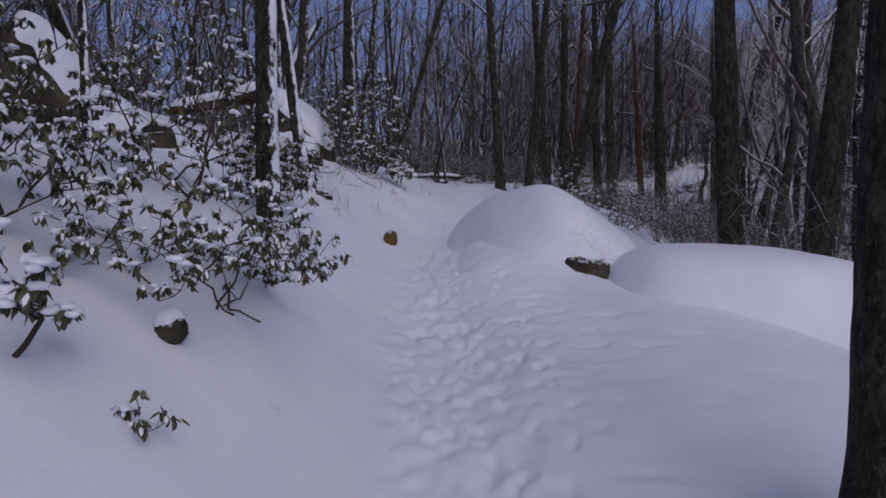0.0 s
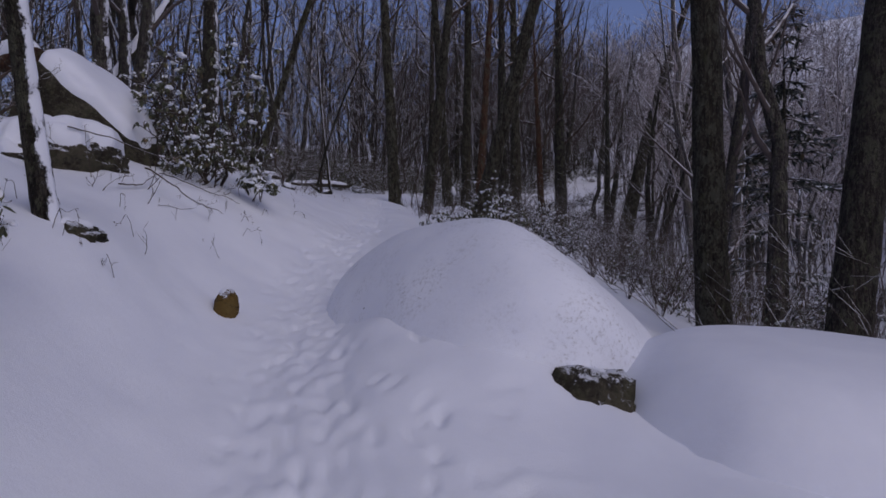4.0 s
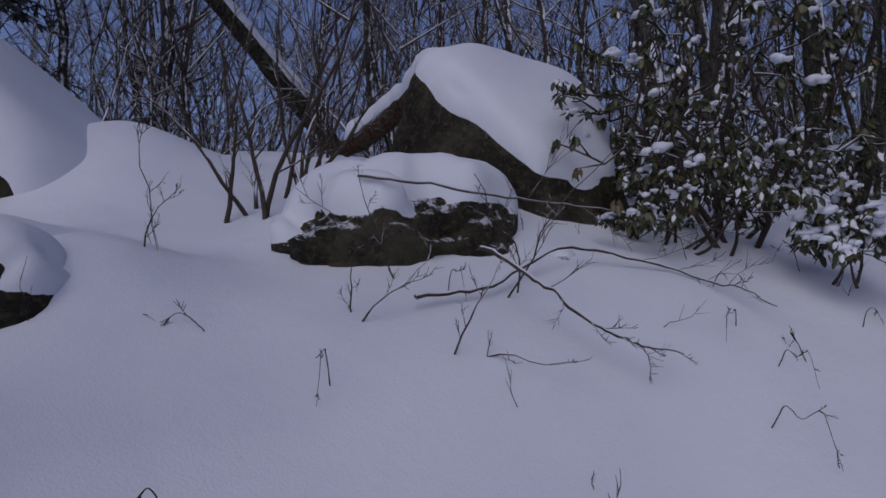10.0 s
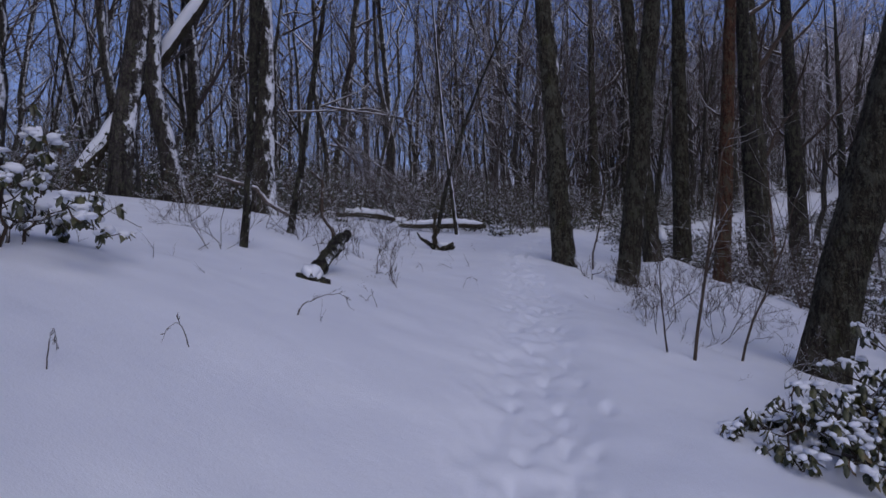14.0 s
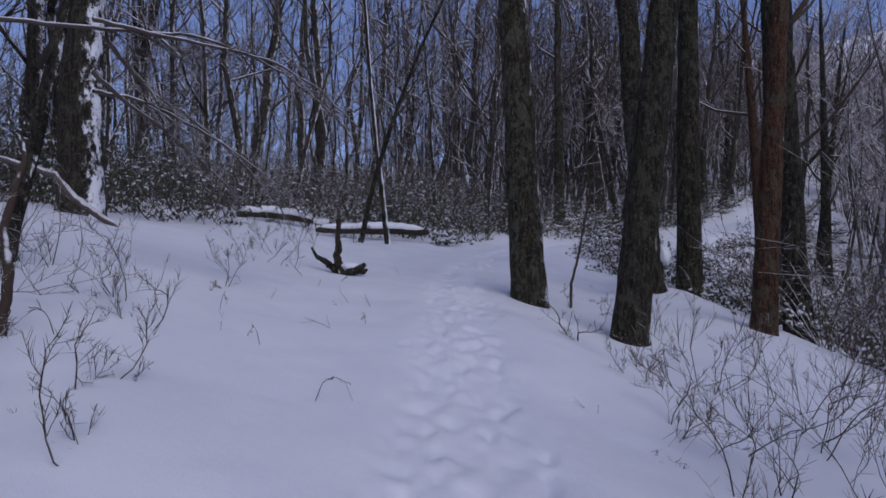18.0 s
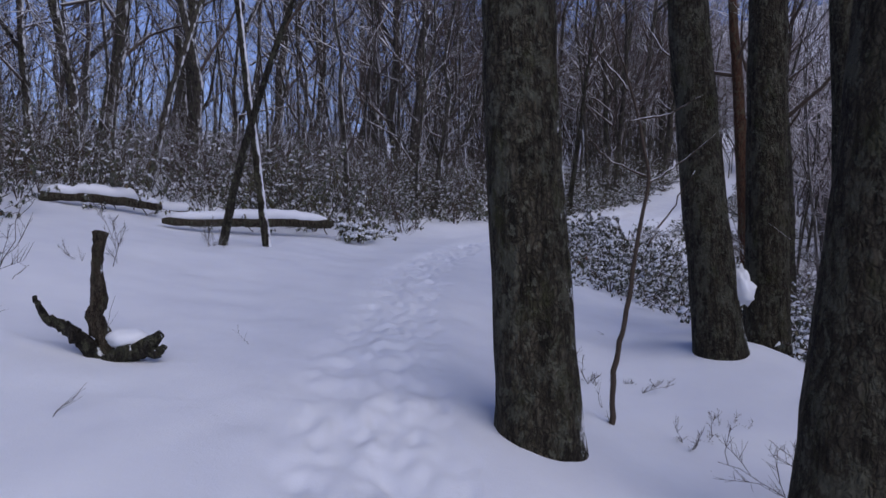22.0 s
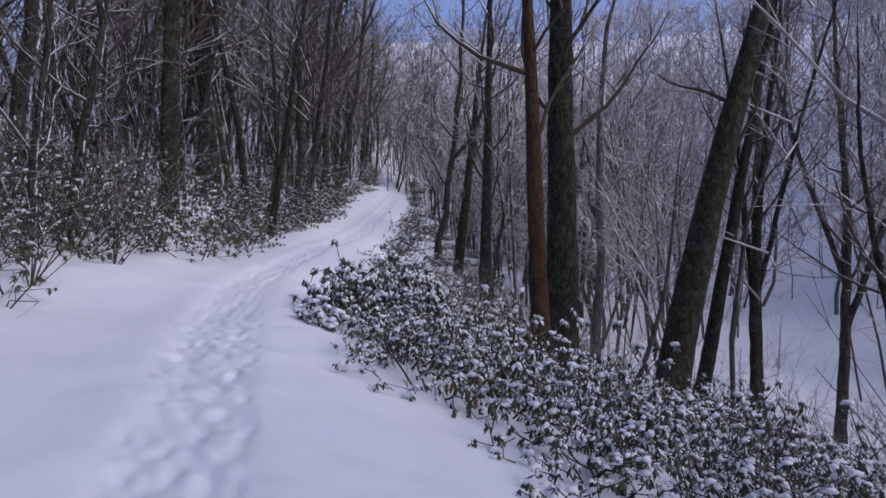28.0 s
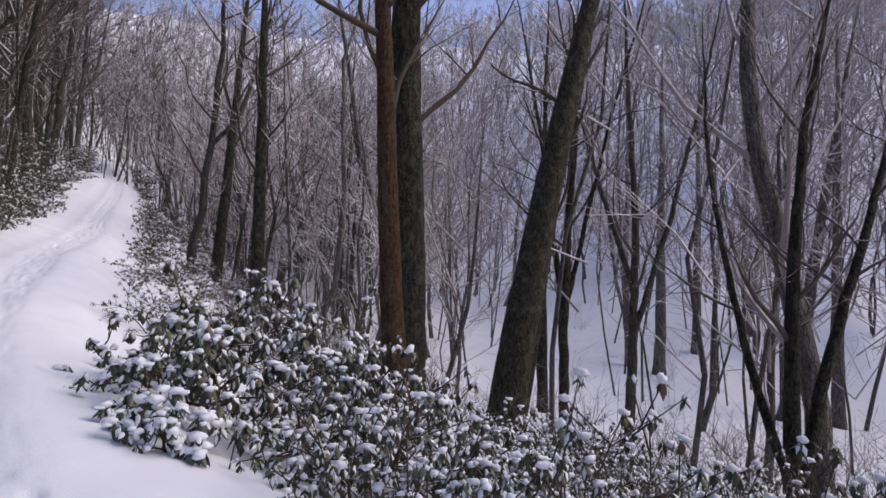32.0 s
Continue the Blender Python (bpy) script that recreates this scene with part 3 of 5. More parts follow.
boulder((-4.12, 9.06, 2.91), (0.29, 0.30, 0.41), 24, "wedge-shaped mossy rock with snow behind it", level=4, cap=0.09, bare=0.58, rough=0.10, cut=((0.5, -0.8, 0.2, 0.65),), weather=(-0.25, 0.3, 0.9))
boulder((-2.90, 9.47, 2.80), (0.23, 0.22, 0.24), 27, "round mossy rock half buried in snow", level=4, cap=0.10, bare=0.22, rough=0.20, weather=(-0.15, 0.35, 0.9))
boulder((-2.72, 11.28, 2.98), (0.46, 0.56, 0.40), 31, "flat mossy rock with a thick pillow of snow", level=5, cap=0.20, bare=0.30, rough=0.34, turn=-44, cut=((0.85, 0.1, -0.45, 0.62),), weather=(-0.35, 0.35, 0.9))
boulder((-3.13, 12.84, 3.58), (1.0, 1.0, 1.22), 36, "dark mossy boulder with a steep roof of snow", MAT_ROCK, level=5, cap=0.14, bare=0.58, rough=0.2, cut=((0.10, -0.95, -0.10, 0.72), (0.60, -0.16, 0.78, 0.50), (0.75, 0.45, 0.3, 0.70), (-0.85, -0.25, 0.45, 0.66)), weather=(0.5, -0.05, 0.85), hard=0.68)
boulder((-1.70, 8.70, 2.185), (0.24, 0.12, 0.11), 41, "mossy root knuckle at the foot of a leaning tree", level=4, cap=0.07, bare=0.60, rough=0.4, turn=58, name="mossy_root", weather=(-0.3, 0.3, 0.9))
boulder((-1.45, 3.36, 1.05), (0.085, 0.08, 0.08), 44, "small dark stone under a bonnet of snow", level=3, cap=0.07, bare=0.15, weather=(-0.3, 0.3, 0.9))
boulder((-7.45, 9.5, 3.70), (0.30, 0.25, 0.25), 47, "small grey rock beside the huge boulder", level=3, cap=0.10, bare=0.3)
boulder((-1.98, 11.75, 2.92), (0.10, 0.09, 0.08), 49, "small dark stone in the snow below the boulders", level=3, cap=0.05, bare=0.3, weather=(-0.3, 0.3, 0.9))


# ---- trees ----
def limb_path(rng, start, way, length, points, rise=0.25, wild=0.12):
    """A crooked branch: it bends upwards and wanders."""
    p, d, out = np.array(start, float), np.array(way, float), [np.array(start, float)]
    d /= np.linalg.norm(d)
    for k in range(points - 1):
        d = d + rng.normal(0, wild, 3) + np.array((0, 0, rise / points))
        d /= np.linalg.norm(d)
        p = p + d * length / (points - 1)
        out.append(p)
    return np.array(out)


def sprays(rng, pile, path, radius, length, count, depth, sides=3, spread_out=0.9, droop=0.0, least=0.0035):
    """Side branches along a branch, and theirs in turn."""
    for k in range(count):
        f = rng.uniform(0.25, 1.0)
        i = min(int(f * (len(path) - 1)), len(path) - 2)
        at = path[i] + (path[i + 1] - path[i]) * (f * (len(path) - 1) - i)
        d = path[i + 1] - path[i]
        d = d / (np.linalg.norm(d) + 1e-9)
        d = d + rng.normal(0, 1, 3) * spread_out * 0.6 + np.array((0, 0, 0.25 - droop))
        n = length * rng.uniform(0.5, 1.1) * (1.15 - 0.6 * f)
        r = radius * (1 - 0.6 * f)
        twig = limb_path(rng, at, d, n, 4 if depth else (3 if sides > 3 else 2), 0.35 - droop, 0.2)
        if depth:
            pile.tube(twig, np.linspace(max(r, least * 1.15), max(r * 0.3, least * 0.6), len(twig)), sides)
        else:
            w = max(r, least) * np.linspace(1, 0.4, len(twig))
            pile.sticks(twig[:-1], twig[1:], w[:-1], w[1:])
        if depth:
            sprays(rng, pile, twig, r * 0.5, n * 0.5, max(2, count - 1 if depth > 1 else count), depth - 1, sides, spread_out, 0.0, least)


def trunk_mesh(rng, path, radii, sides, ridges=0.05, seed=0):
    pile = Pile()
    pile.tube(path, radii, sides, closed=True)
    v = np.concatenate(pile.v)
    if ridges:
        k = len(path) * sides
        ring = np.arange(k) % sides
        row = np.arange(k) // sides
        centre = np.asarray(path)[row]
        off = v[:k] - centre
        furrow = ripple(ring * 1.0 + 40 * seed, row * 0.35, 1.6, seed) + 0.6 * ripple(ring * 1.0, row * 1.0, 3.5, seed + 1) - 0.8
        # keep the seam closed
        v[:k] = centre + off * (1 + ridges * furrow * np.where(ring == 0, 0.5, 1))[:, None]
    return mesh_from("trunk", v, np.concatenate(pile.q), np.concatenate(pile.t))


def trunk_path(rng, height, lean, points, sway=0.02, bow=(0, 0)):
    s = np.linspace(0, 1, points)
    wob = np.cumsum(rng.normal(0, 1, (points, 2)), 0) * sway * height / points
    wob -= wob[0]
    xy = np.outer(s, lean) + wob + np.outer(4 * s * (1 - s), bow)
    return np.column_stack([xy, s * height])


def crown(rng, path, radii, first, limbs, reach, twigs=4, depth=1, low=0.5, sides=3):
    pile = Pile()
    height = path[-1, 2]
    for k in range(limbs):
        s = first + (0.98 - first) * ((k + rng.random()) / limbs) ** 0.85
        i = min(int(s * (len(path) - 1)), len(path) - 2)
        at = path[i] + (path[i + 1] - path[i]) * (s * (len(path) - 1) - i)
        r = min(radii[i] * rng.uniform(0.28, 0.5), 0.07)
        a = k * 2.4 + rng.uniform(-0.5, 0.5)
        up = rng.uniform(low, 1.3)
        n = reach * (1.15 - 0.75 * s) * rng.uniform(0.6, 1.15)
        limb = limb_path(rng, at, (math.cos(a), math.sin(a), up), n, 7, 0.5, 0.16)
        pile.tube(limb, r * np.linspace(1, 0.18, 7), 5)
        sprays(rng, pile, limb, r * 0.42, n * 0.55, twigs, depth, sides)
    return pile.mesh("crown")


def tree(at, height, radius, lean, seed, label, bark, first=0.35, limbs=14, reach=4.0, twigs=6, depth=1, sides=12, points=16, bow=(0, 0), ridges=0.05, flare=0.35, group="forest trees", low=0.5, twig_mat=None, sway=0.03, fork=0.0):
    rng = np.random.default_rng(seed)
    path = trunk_path(rng, height, lean, points, sway, bow)
    s = np.linspace(0, 1, points)
    radii = radius * np.maximum((1 - s) ** 0.75, 0.06)
    radii = radii * (1 + flare * np.exp(-path[:, 2] / 0.28))
    path = path - np.array((0, 0, 0.25))
    ob = thing("tree", at, label, "tree", group)
    made("trunk", trunk_mesh(rng, path, radii, sides, ridges, seed), bark, ob)
    if fork:
        # a second stem parts from the first and sweeps upwards
        i, a = int(fork * points), rng.uniform(0, 2 * math.pi)
        out = np.array((math.cos(a), math.sin(a), 0)) * height * 0.16
        f = np.linspace(0, 1, 10)
        second = path[i] + np.outer(np.sqrt(f) * 0.9, out) + np.outer(f, (0, 0, height * (0.92 - fork))) + np.cumsum(rng.normal(0, 0.06, (10, 3)), 0) * f[:, None]
        r2 = radii[i] * 0.72 * np.maximum((1 - f) ** 0.8, 0.08)
        made("fork_limb", trunk_mesh(rng, second, r2, 8, 0.03, seed + 1), bark, ob)
        made("crown", crown(rng, second, r2, 0.15, max(4, limbs // 2), reach * 0.7, twigs, depth, low), twig_mat or MAT_TWIG, ob, "bare branches edged with snow")
    if limbs:
        made("crown", crown(rng, path, radii, first, limbs, reach, twigs, depth, low), twig_mat or MAT_TWIG, ob, "bare branches edged with snow")
    return ob


# trees that stand beside the trail; lean is how far the top stands from the foot
def fine_trunk(at, height, radius, lean, seed, label, bark, sides=36, points=120, **more):
    return tree(at, height, radius, lean, seed, label, bark, sides=sides, points=points, group="trees beside the trail", **more)


fine_trunk(on(-1.60, 5.76), 13, 0.110, (-0.1, 0.0), 101, "slim dark tree with snow blown onto one side", MAT_BARK_SNOWY, first=0.16, limbs=16, reach=3.2)
fine_trunk(on(-1.83, 8.62), 12, 0.082, (-0.9, 0.3), 102, "leaning grey trunk plastered with snow down one side", MAT_BARK_SNOWY, bow=(-0.30, 0.0), first=0.5, limbs=10, reach=3.0, flare=0.25)
fine_trunk(on(5.5, 11.9), 17, 0.25, (-0.4, 0.2), 103, "tall straight oak with moss-green bark", MAT_BARK)
fine_trunk(on(5.75, 10.1), 16, 0.26, (2.4, 0.2), 104, "rough-barked oak leaning down the slope", MAT_BARK_PALE)
fine_trunk(on(1.74, 2.42), 14, 0.20, (0.6, 0.1), 105, "rugged dark trunk close to the path", MAT_BARK)
fine_trunk(on(2.30, 25.02), 17, 0.213, (-0.95, 0.15), 106, "sturdy oak trunk with grey-green lichen beside the path", MAT_BARK)
fine_trunk(on(3.22, 24.10), 16, 0.195, (1.6, -0.4), 107, "dark oak trunk among twiggy saplings", MAT_BARK)
leaning_oak = fine_trunk(on(4.49, 26.87), 16, 0.20, (-1.1, 0.6), 108, "mossy oak leaning over the path", MAT_BARK)
lodged, lodged_faces = ICO[3]
made("snow", mesh_from("snow", lodged * np.array((0.10, 0.10, 0.17)) * (1 - 0.38 * lodged[:, 2:] * np.array((1.0, 1.0, 0.0))) * (1 + 0.55 * lumpy(lodged, 1.9, 6, 3))[:, None] + np.array((0.155, -0.03, 0.56)), None, lodged_faces), MAT_SNOW_CAP, leaning_oak, "lump of snow lodged against the trunk")
fine_trunk(on(5.25, 27.35), 17, 0.20, (0.1, 0.0), 109, "upright mossy oak with snow lodged at its foot", MAT_BARK)
fine_trunk(on(5.15, 24.95), 13, 0.15, (0.6, -0.3), 110, "slim red-brown trunk on the downhill side", MAT_BARK_RED)
fine_trunk(on(6.6, 26.6), 15, 0.20, (-0.3, 0.2), 111, "dark trunk on the downhill side", MAT_BARK_DARK)
fine_trunk(on(3.64, 18.95), 15, 0.21, (3.5, -0.9), 112, "thick rugged trunk leaning away from the path", MAT_BARK, flare=0.3)
fine_trunk(on(-1.20, 13.95), 10, 0.066, (2.7, 1.6), 113, "thin leaning trunk with peeling snowy bark", MAT_BARK, flare=0.2, first=0.3, limbs=10, reach=2.4)
fine_trunk(on(-3.9, 26.3), 18, 0.30, (-0.2, -0.1), 114, "massive old oak with snow-whitened side", MAT_BARK_PALE)
fine_trunk(on(-0.46, 30.85), 9, 0.06, (3.6, 0.3), 115, "thin sapling leaning across its neighbour", MAT_BARK_DARK, sides=16, points=60, bow=(-0.5, 0), first=0.35, limbs=9, reach=2.0, flare=0.2)
fine_trunk(on(0.17, 31.15), 10, 0.062, (-0.8, 0.0), 116, "thin upright sapling in front of the fallen log", MAT_BARK_SNOWY, sides=16, points=60, bow=(-0.15, 0), first=0.35, limbs=9, reach=2.0, flare=0.2)
fine_trunk(on(7.85, 29.1), 16, 0.26, (-0.3, 0.3), 117, "dark rough trunk above the laurel slope", MAT_BARK)
fine_trunk(on(11.75, 36.95), 14, 0.21, (-0.6, 0.7), 118, "stripped red-brown trunk beside a dark oak", MAT_BARK_RED)
fine_trunk(on(13.0, 37.5), 18, 0.39, (-0.2, 0.3), 119, "thick dark oak with snow caught in its bark", MAT_BARK_DARK, first=0.25, limbs=16)
fine_trunk(on(16.2, 36.75), 17, 0.44, (3.7, -2.6), 120, "heavy oak leaning downhill with moss and snow", MAT_BARK, bow=(-0.3, 0.3))
fine_trunk(on(9.6, 45.2), 11, 0.11, (1.8, 0.5), 121, "thin tree leaning over the path bend", MAT_BARK_DARK, sides=16, points=60, first=0.3, limbs=12, reach=2.5, flare=0.2)
fine_trunk(on(6.85, 45.0), 17, 0.25, (-0.1, 0.0), 122, "straight dark trunk rising from the laurel", MAT_BARK, sides=20, points=60)
fine_trunk(on(9.6, 50.5), 16, 0.22, (0.1, 0.0), 123, "straight dark trunk rising from the laurel", MAT_BARK_DARK, sides=20, points=60)
fine_trunk(on(20.4, 47.4), 17, 0.26, (0.0, 0.0), 124, "snow-flecked dark trunk below the path", MAT_BARK_DARK, sides=20, points=60, first=0.2, limbs=16)
fine_trunk(on(22.5, 51.5), 16, 0.25, (2.5, 0.5), 125, "leaning trunk below the path", MAT_BARK_DARK, sides=20, points=60)
fine_trunk(on(-1.80, 19.4), 7, 0.045, (0.5, 0.2), 126, "thin grey sapling standing in the snow", MAT_BARK_DARK, sides=10, points=40, first=0.3, limbs=8, reach=1.4, flare=0.1)
fine_trunk(on(18.6, 37.2), 15, 0.22, (2.2, -1.6), 127, "dark trunk standing behind the leaning oak", MAT_BARK_DARK, sides=20, points=50)
fine_trunk(on(25.5, 38.4), 16, 0.21, (0.0, 0.2), 128, "straight dark trunk on the valley side", MAT_BARK_DARK, sides=16, points=40)


def forked(at, stems, seed, label, bark, twig_mat=None):
    """A tree that parts into several trunks near the ground; stems: height, radius, lean, bow, start height."""
    ob = thing("tree", at, label, "tree", "trees beside the trail")
    first_path = None
    for k, (height, radius, lean, bow, start) in enumerate(stems):
        rng = np.random.default_rng(seed + k)
        path = trunk_path(rng, height, lean, 40, 0.05, bow)
        s = np.linspace(0, 1, 40)
        radii = radius * np.maximum((1 - s) ** 0.75, 0.06) * (1 + 0.3 * np.exp(-path[:, 2] / 0.3))
        foot = np.array((0, 0, -0.3)) if first_path is None else first_path[int(start / stems[0][0] * 39)]
        path = path + foot
        first_path = path if first_path is None else first_path
        made("trunk", trunk_mesh(rng, path, radii, 14, 0.04, seed + k), bark, ob)
        made("crown", crown(rng, path, radii, 0.25, 12, height * 0.3, 6), twig_mat or MAT_TWIG_SNOWY, ob, "bare branches edged with snow")
    return ob


forked(on(15.3, 31.0), ((11, 0.17, (0.3, -0.5), (-0.5, 0.5), 0), (10, 0.13, (2.4, -2.4), (-0.2, 0.2), 0.9), (9, 0.09, (1.2, 1.6), (0.1, 0.4), 1.5), (9, 0.08, (3.0, -0.6), (-0.3, 0.2), 2.2)), 700, "dark many-stemmed tree leaning over the valley", MAT_BARK_DARK)
forked(on(20.5, 36.4), ((15, 0.16, (0.8, -0.5), (-0.3, 0.2), 0), (12, 0.11, (1.8, 2.4), (0, -0.2), 3.0), (11, 0.08, (0.6, -2.6), (0, 0.2), 4.2)), 720, "slender forked tree with upswept limbs", MAT_BARK_DARK)
forked(on(23.0, 35.0), ((16, 0.17, (-0.3, 0.4), (0.2, -0.2), 0), (12, 0.10, (1.4, -2.6), (0, -0.2), 4.0), (11, 0.09, (-0.6, 2.8), (0, 0.3), 5.0)), 740, "slender forked tree with upswept limbs", MAT_BARK_FAR)
# valley floor trees: bark and twigs carry haze in their colour, besides frost
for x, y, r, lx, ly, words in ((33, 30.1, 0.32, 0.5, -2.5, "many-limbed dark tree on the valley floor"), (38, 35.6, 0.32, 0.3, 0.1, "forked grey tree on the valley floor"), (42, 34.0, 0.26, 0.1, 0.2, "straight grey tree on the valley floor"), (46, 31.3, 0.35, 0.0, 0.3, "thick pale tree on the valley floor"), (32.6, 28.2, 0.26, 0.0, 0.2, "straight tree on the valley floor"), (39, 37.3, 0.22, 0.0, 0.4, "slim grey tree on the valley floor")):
    fine_trunk(on(x, y), 18, r, (lx, ly), int(x * 7), words, MAT_BARK_HAZE_FROST, sides=12, points=24, first=0.2, limbs=18, reach=6, twigs=6, twig_mat=MAT_TWIG_HAZE_FROST)
fine_trunk(on(-4.2, 7.45), 9, 0.055, (-0.5, 0.1), 131, "thin pale sapling crusted with snow", MAT_BARK_SNOWY, sides=14, points=60, first=0.35, limbs=8, reach=1.6, flare=0.2)
fine_trunk(on(-10.5, 9.7), 13, 0.14, (0.6, -0.3), 132, "crooked pale trunk crusted with snow", MAT_BARK_SNOWY, sides=16, points=50, bow=(0.3, 0.2), first=0.2, limbs=12, reach=3)

# ---- the forest on both sides, built from a few kinds of tree ----
KINDS = []
for k, (height, radius, first, limbs, reach, bark, words, low) in enumerate((
    (18, 0.19, 0.13, 16, 5.0, MAT_BARK_FAR, "tall bare forest tree with snow-dusted branches", 0.6),
    (19, 0.23, 0.15, 16, 5.5, MAT_BARK_FAR, "tall bare oak with forked limbs", 0.7),
    (16, 0.14, 0.10, 15, 4.0, MAT_BARK_FAR, "slender dark forest tree", 0.7),
    (17, 0.17, 0.12, 15, 4.5, MAT_BARK_FAR, "slender grey forest tree with snowy bark", 0.9),
    (13, 0.10, 0.08, 18, 3.4, MAT_BARK_FAR, "thin dark young tree", 0.5),
    (9, 0.055, 0.08, 18, 3.0, MAT_BARK_FAR, "spindly understorey sapling with frosted twigs", 0.3),
    (11, 0.07, 0.10, 18, 3.4, MAT_BARK_FAR, "spindly young tree with frosted twigs", 0.35),
    (18, 0.20, 0.12, 16, 5.5, MAT_BARK_FAR, "spreading bare tree with snow along its limbs", 0.5),
)):
    rng = np.random.default_rng(500 + k)
    KINDS.append((height, radius, first, limbs, reach, bark, words, low))

taken = [(ob.location.x, ob.location.y, 0.9) for ob in scene.collection.objects if ob.parent is None and ob.type == "EMPTY" and ob.name.startswith("tree")]
taken += [(-6.3, 9.75, 2.2), (-3.35, 13.2, 2.0), (1.75, 9.4, 2.2), (4.3, 7.4, 2.4), (-0.4, 33.2, 3.0), (-3.4, 33.0, 1.6)]
planter = random.Random(77)


def trail_gap(x, y):
    return x - float(trail_at(min(max(y, -15), 140))[0, 0])


def free_spot(x, y, gap):
    return all((x - a) ** 2 + (y - b) ** 2 > (gap * 0.5 + r) ** 2 for a, b, r in taken)


templates = {}
planted = 0
spots = []
tries = 0
while len(spots) < 205 and tries < 60000:
    tries += 1
    x, y = planter.uniform(-28, 48), planter.uniform(-6, 78)
    d = trail_gap(x, y)
    if -4.2 < d < 5.5 and y < 34 or -2.6 < d < 2.4 or y < 6 and abs(x) < 5:
        continue
    if y < 2 and abs(x) < 12 and planter.random() < 0.6:
        continue
    if d > 7 and x > 10 and planter.random() < 0.8:
        continue
    if 1.5 < d < 9 and 36 < y < 70 and planter.random() < 0.7:
        continue
    if 14 > d > 0 and 28 < y < 40:
        continue
    if not free_spot(x, y, 1.5):
        continue
    taken.append((x, y, 0.95))
    spots.append((x, y))
tries = 0
while len(spots) < 250 and tries < 60000:
    tries += 1
    y = planter.uniform(36, 76)
    d = planter.choice((-1, -1, -1, -1, -1, 1)) * planter.uniform(2.9, 16)
    x = float(trail_at(y)[0, 0]) + d
    if free_spot(x, y, 1.2):
        taken.append((x, y, 0.7))
        spots.append((x, y))
for x, y in spots:
    k = planter.choice((0, 1, 2, 3, 4, 4, 5, 5, 5, 6, 6, 6, 7))
    # valley-side trees get the paler materials, with haze as well as frost painted in
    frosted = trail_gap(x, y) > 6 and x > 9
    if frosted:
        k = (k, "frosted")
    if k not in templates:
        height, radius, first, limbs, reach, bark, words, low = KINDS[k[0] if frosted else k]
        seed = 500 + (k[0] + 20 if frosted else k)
        bark = MAT_BARK_HAZE_FROST if frosted else bark
        templates[k] = tree(on(x, y), height, radius, (0.4, 0.2), seed, words, bark, first, limbs, reach, 5, 1, 10, 14, low=low, ridges=0.03, twig_mat=MAT_TWIG_HAZE_FROST if frosted else MAT_TWIG_SNOWY, sway=0.11, fork=(0.34, 0.0, 0.0, 0.45, 0.28, 0.0, 0.2, 0.5)[k[0] if frosted else k])
    else:
        scale = planter.uniform(0.85, 1.2)
        m = Matrix.Translation(on(x, y)) @ Euler((planter.gauss(0, 0.055), planter.gauss(0, 0.055), planter.uniform(0, 6.28))).to_matrix().to_4x4() @ Matrix.Diagonal((scale, scale, scale, 1))
        copy_thing(templates[k], m)

# the woods further off, beyond counting
def far_woods(count, x0, x1, y0, y1, seed, keep, label, bark=MAT_BARK_FAR, twigs=MAT_TWIG_SNOWY, fat=1.0):
    pick, wood, fine = random.Random(seed), Pile(), Pile()
    rng = np.random.default_rng(seed)
    n = 0
    while n < count:
        x, y = pick.uniform(x0, x1), pick.uniform(y0, y1)
        if not keep(x, y):
            continue
        n += 1
        height, r = pick.uniform(9, 20), pick.choice((0.04, 0.05, 0.06, 0.08, 0.10, 0.15))
        path = trunk_path(rng, height, rng.normal(0, 1.1, 2), 7, 0.16) + np.array((x, y, ground_z(x, y) - 0.4))
        radii = r * np.maximum((1 - np.linspace(0, 1, 7)) ** 0.8, 0.08)
        wood.tube(path, radii, 5)
        k = rng.uniform(0.2, 0.95, 10)
        at = path[0] + (path[-1] - path[0]) * k[:, None]
        turn = rng.uniform(0, 6.28, 10)
        way = np.stack([np.cos(turn), np.sin(turn), rng.uniform(0.4, 1.3, 10)], 1)
        length = (1.1 - 0.8 * k) * 4.0 * rng.uniform(0.5, 1.1, 10)
        mid = at + way * length[:, None] * 0.5 + rng.normal(0, 0.12, (10, 3))
        tip = mid + way * length[:, None] * 0.5 + rng.normal(0, 0.25, (10, 3)) + np.array((0, 0, 0.3))
        fine.sticks(at, mid, 0.02 + r * 0.25, 0.015 + r * 0.15)
        fine.sticks(mid, tip, 0.015 + r * 0.15, 0.008)
        f = rng.uniform(0.2, 1, (10, 6, 1))
        start = (at[:, None] + (tip - at)[:, None] * f).reshape(-1, 3)
        twig = start + (np.repeat(tip - at, 6, 0) * 0.35 + rng.normal(0, 0.24, (60, 3)) * np.repeat(length, 6)[:, None])
        fine.sticks(start, twig, (0.012 + r * 0.06) * fat, 0.006 * fat)
    ob = thing("far_woods", (0, 0, 0), label, "woods")
    ob["kind"] = "stuff"
    made("trunks", wood.mesh("trunks"), bark, ob)["kind"] = "stuff"
    made("branches", fine.mesh("branches"), twigs, ob)["kind"] = "stuff"


def outside(x, y):
    return not (-28 < x < 48 and -6 < y < 78)


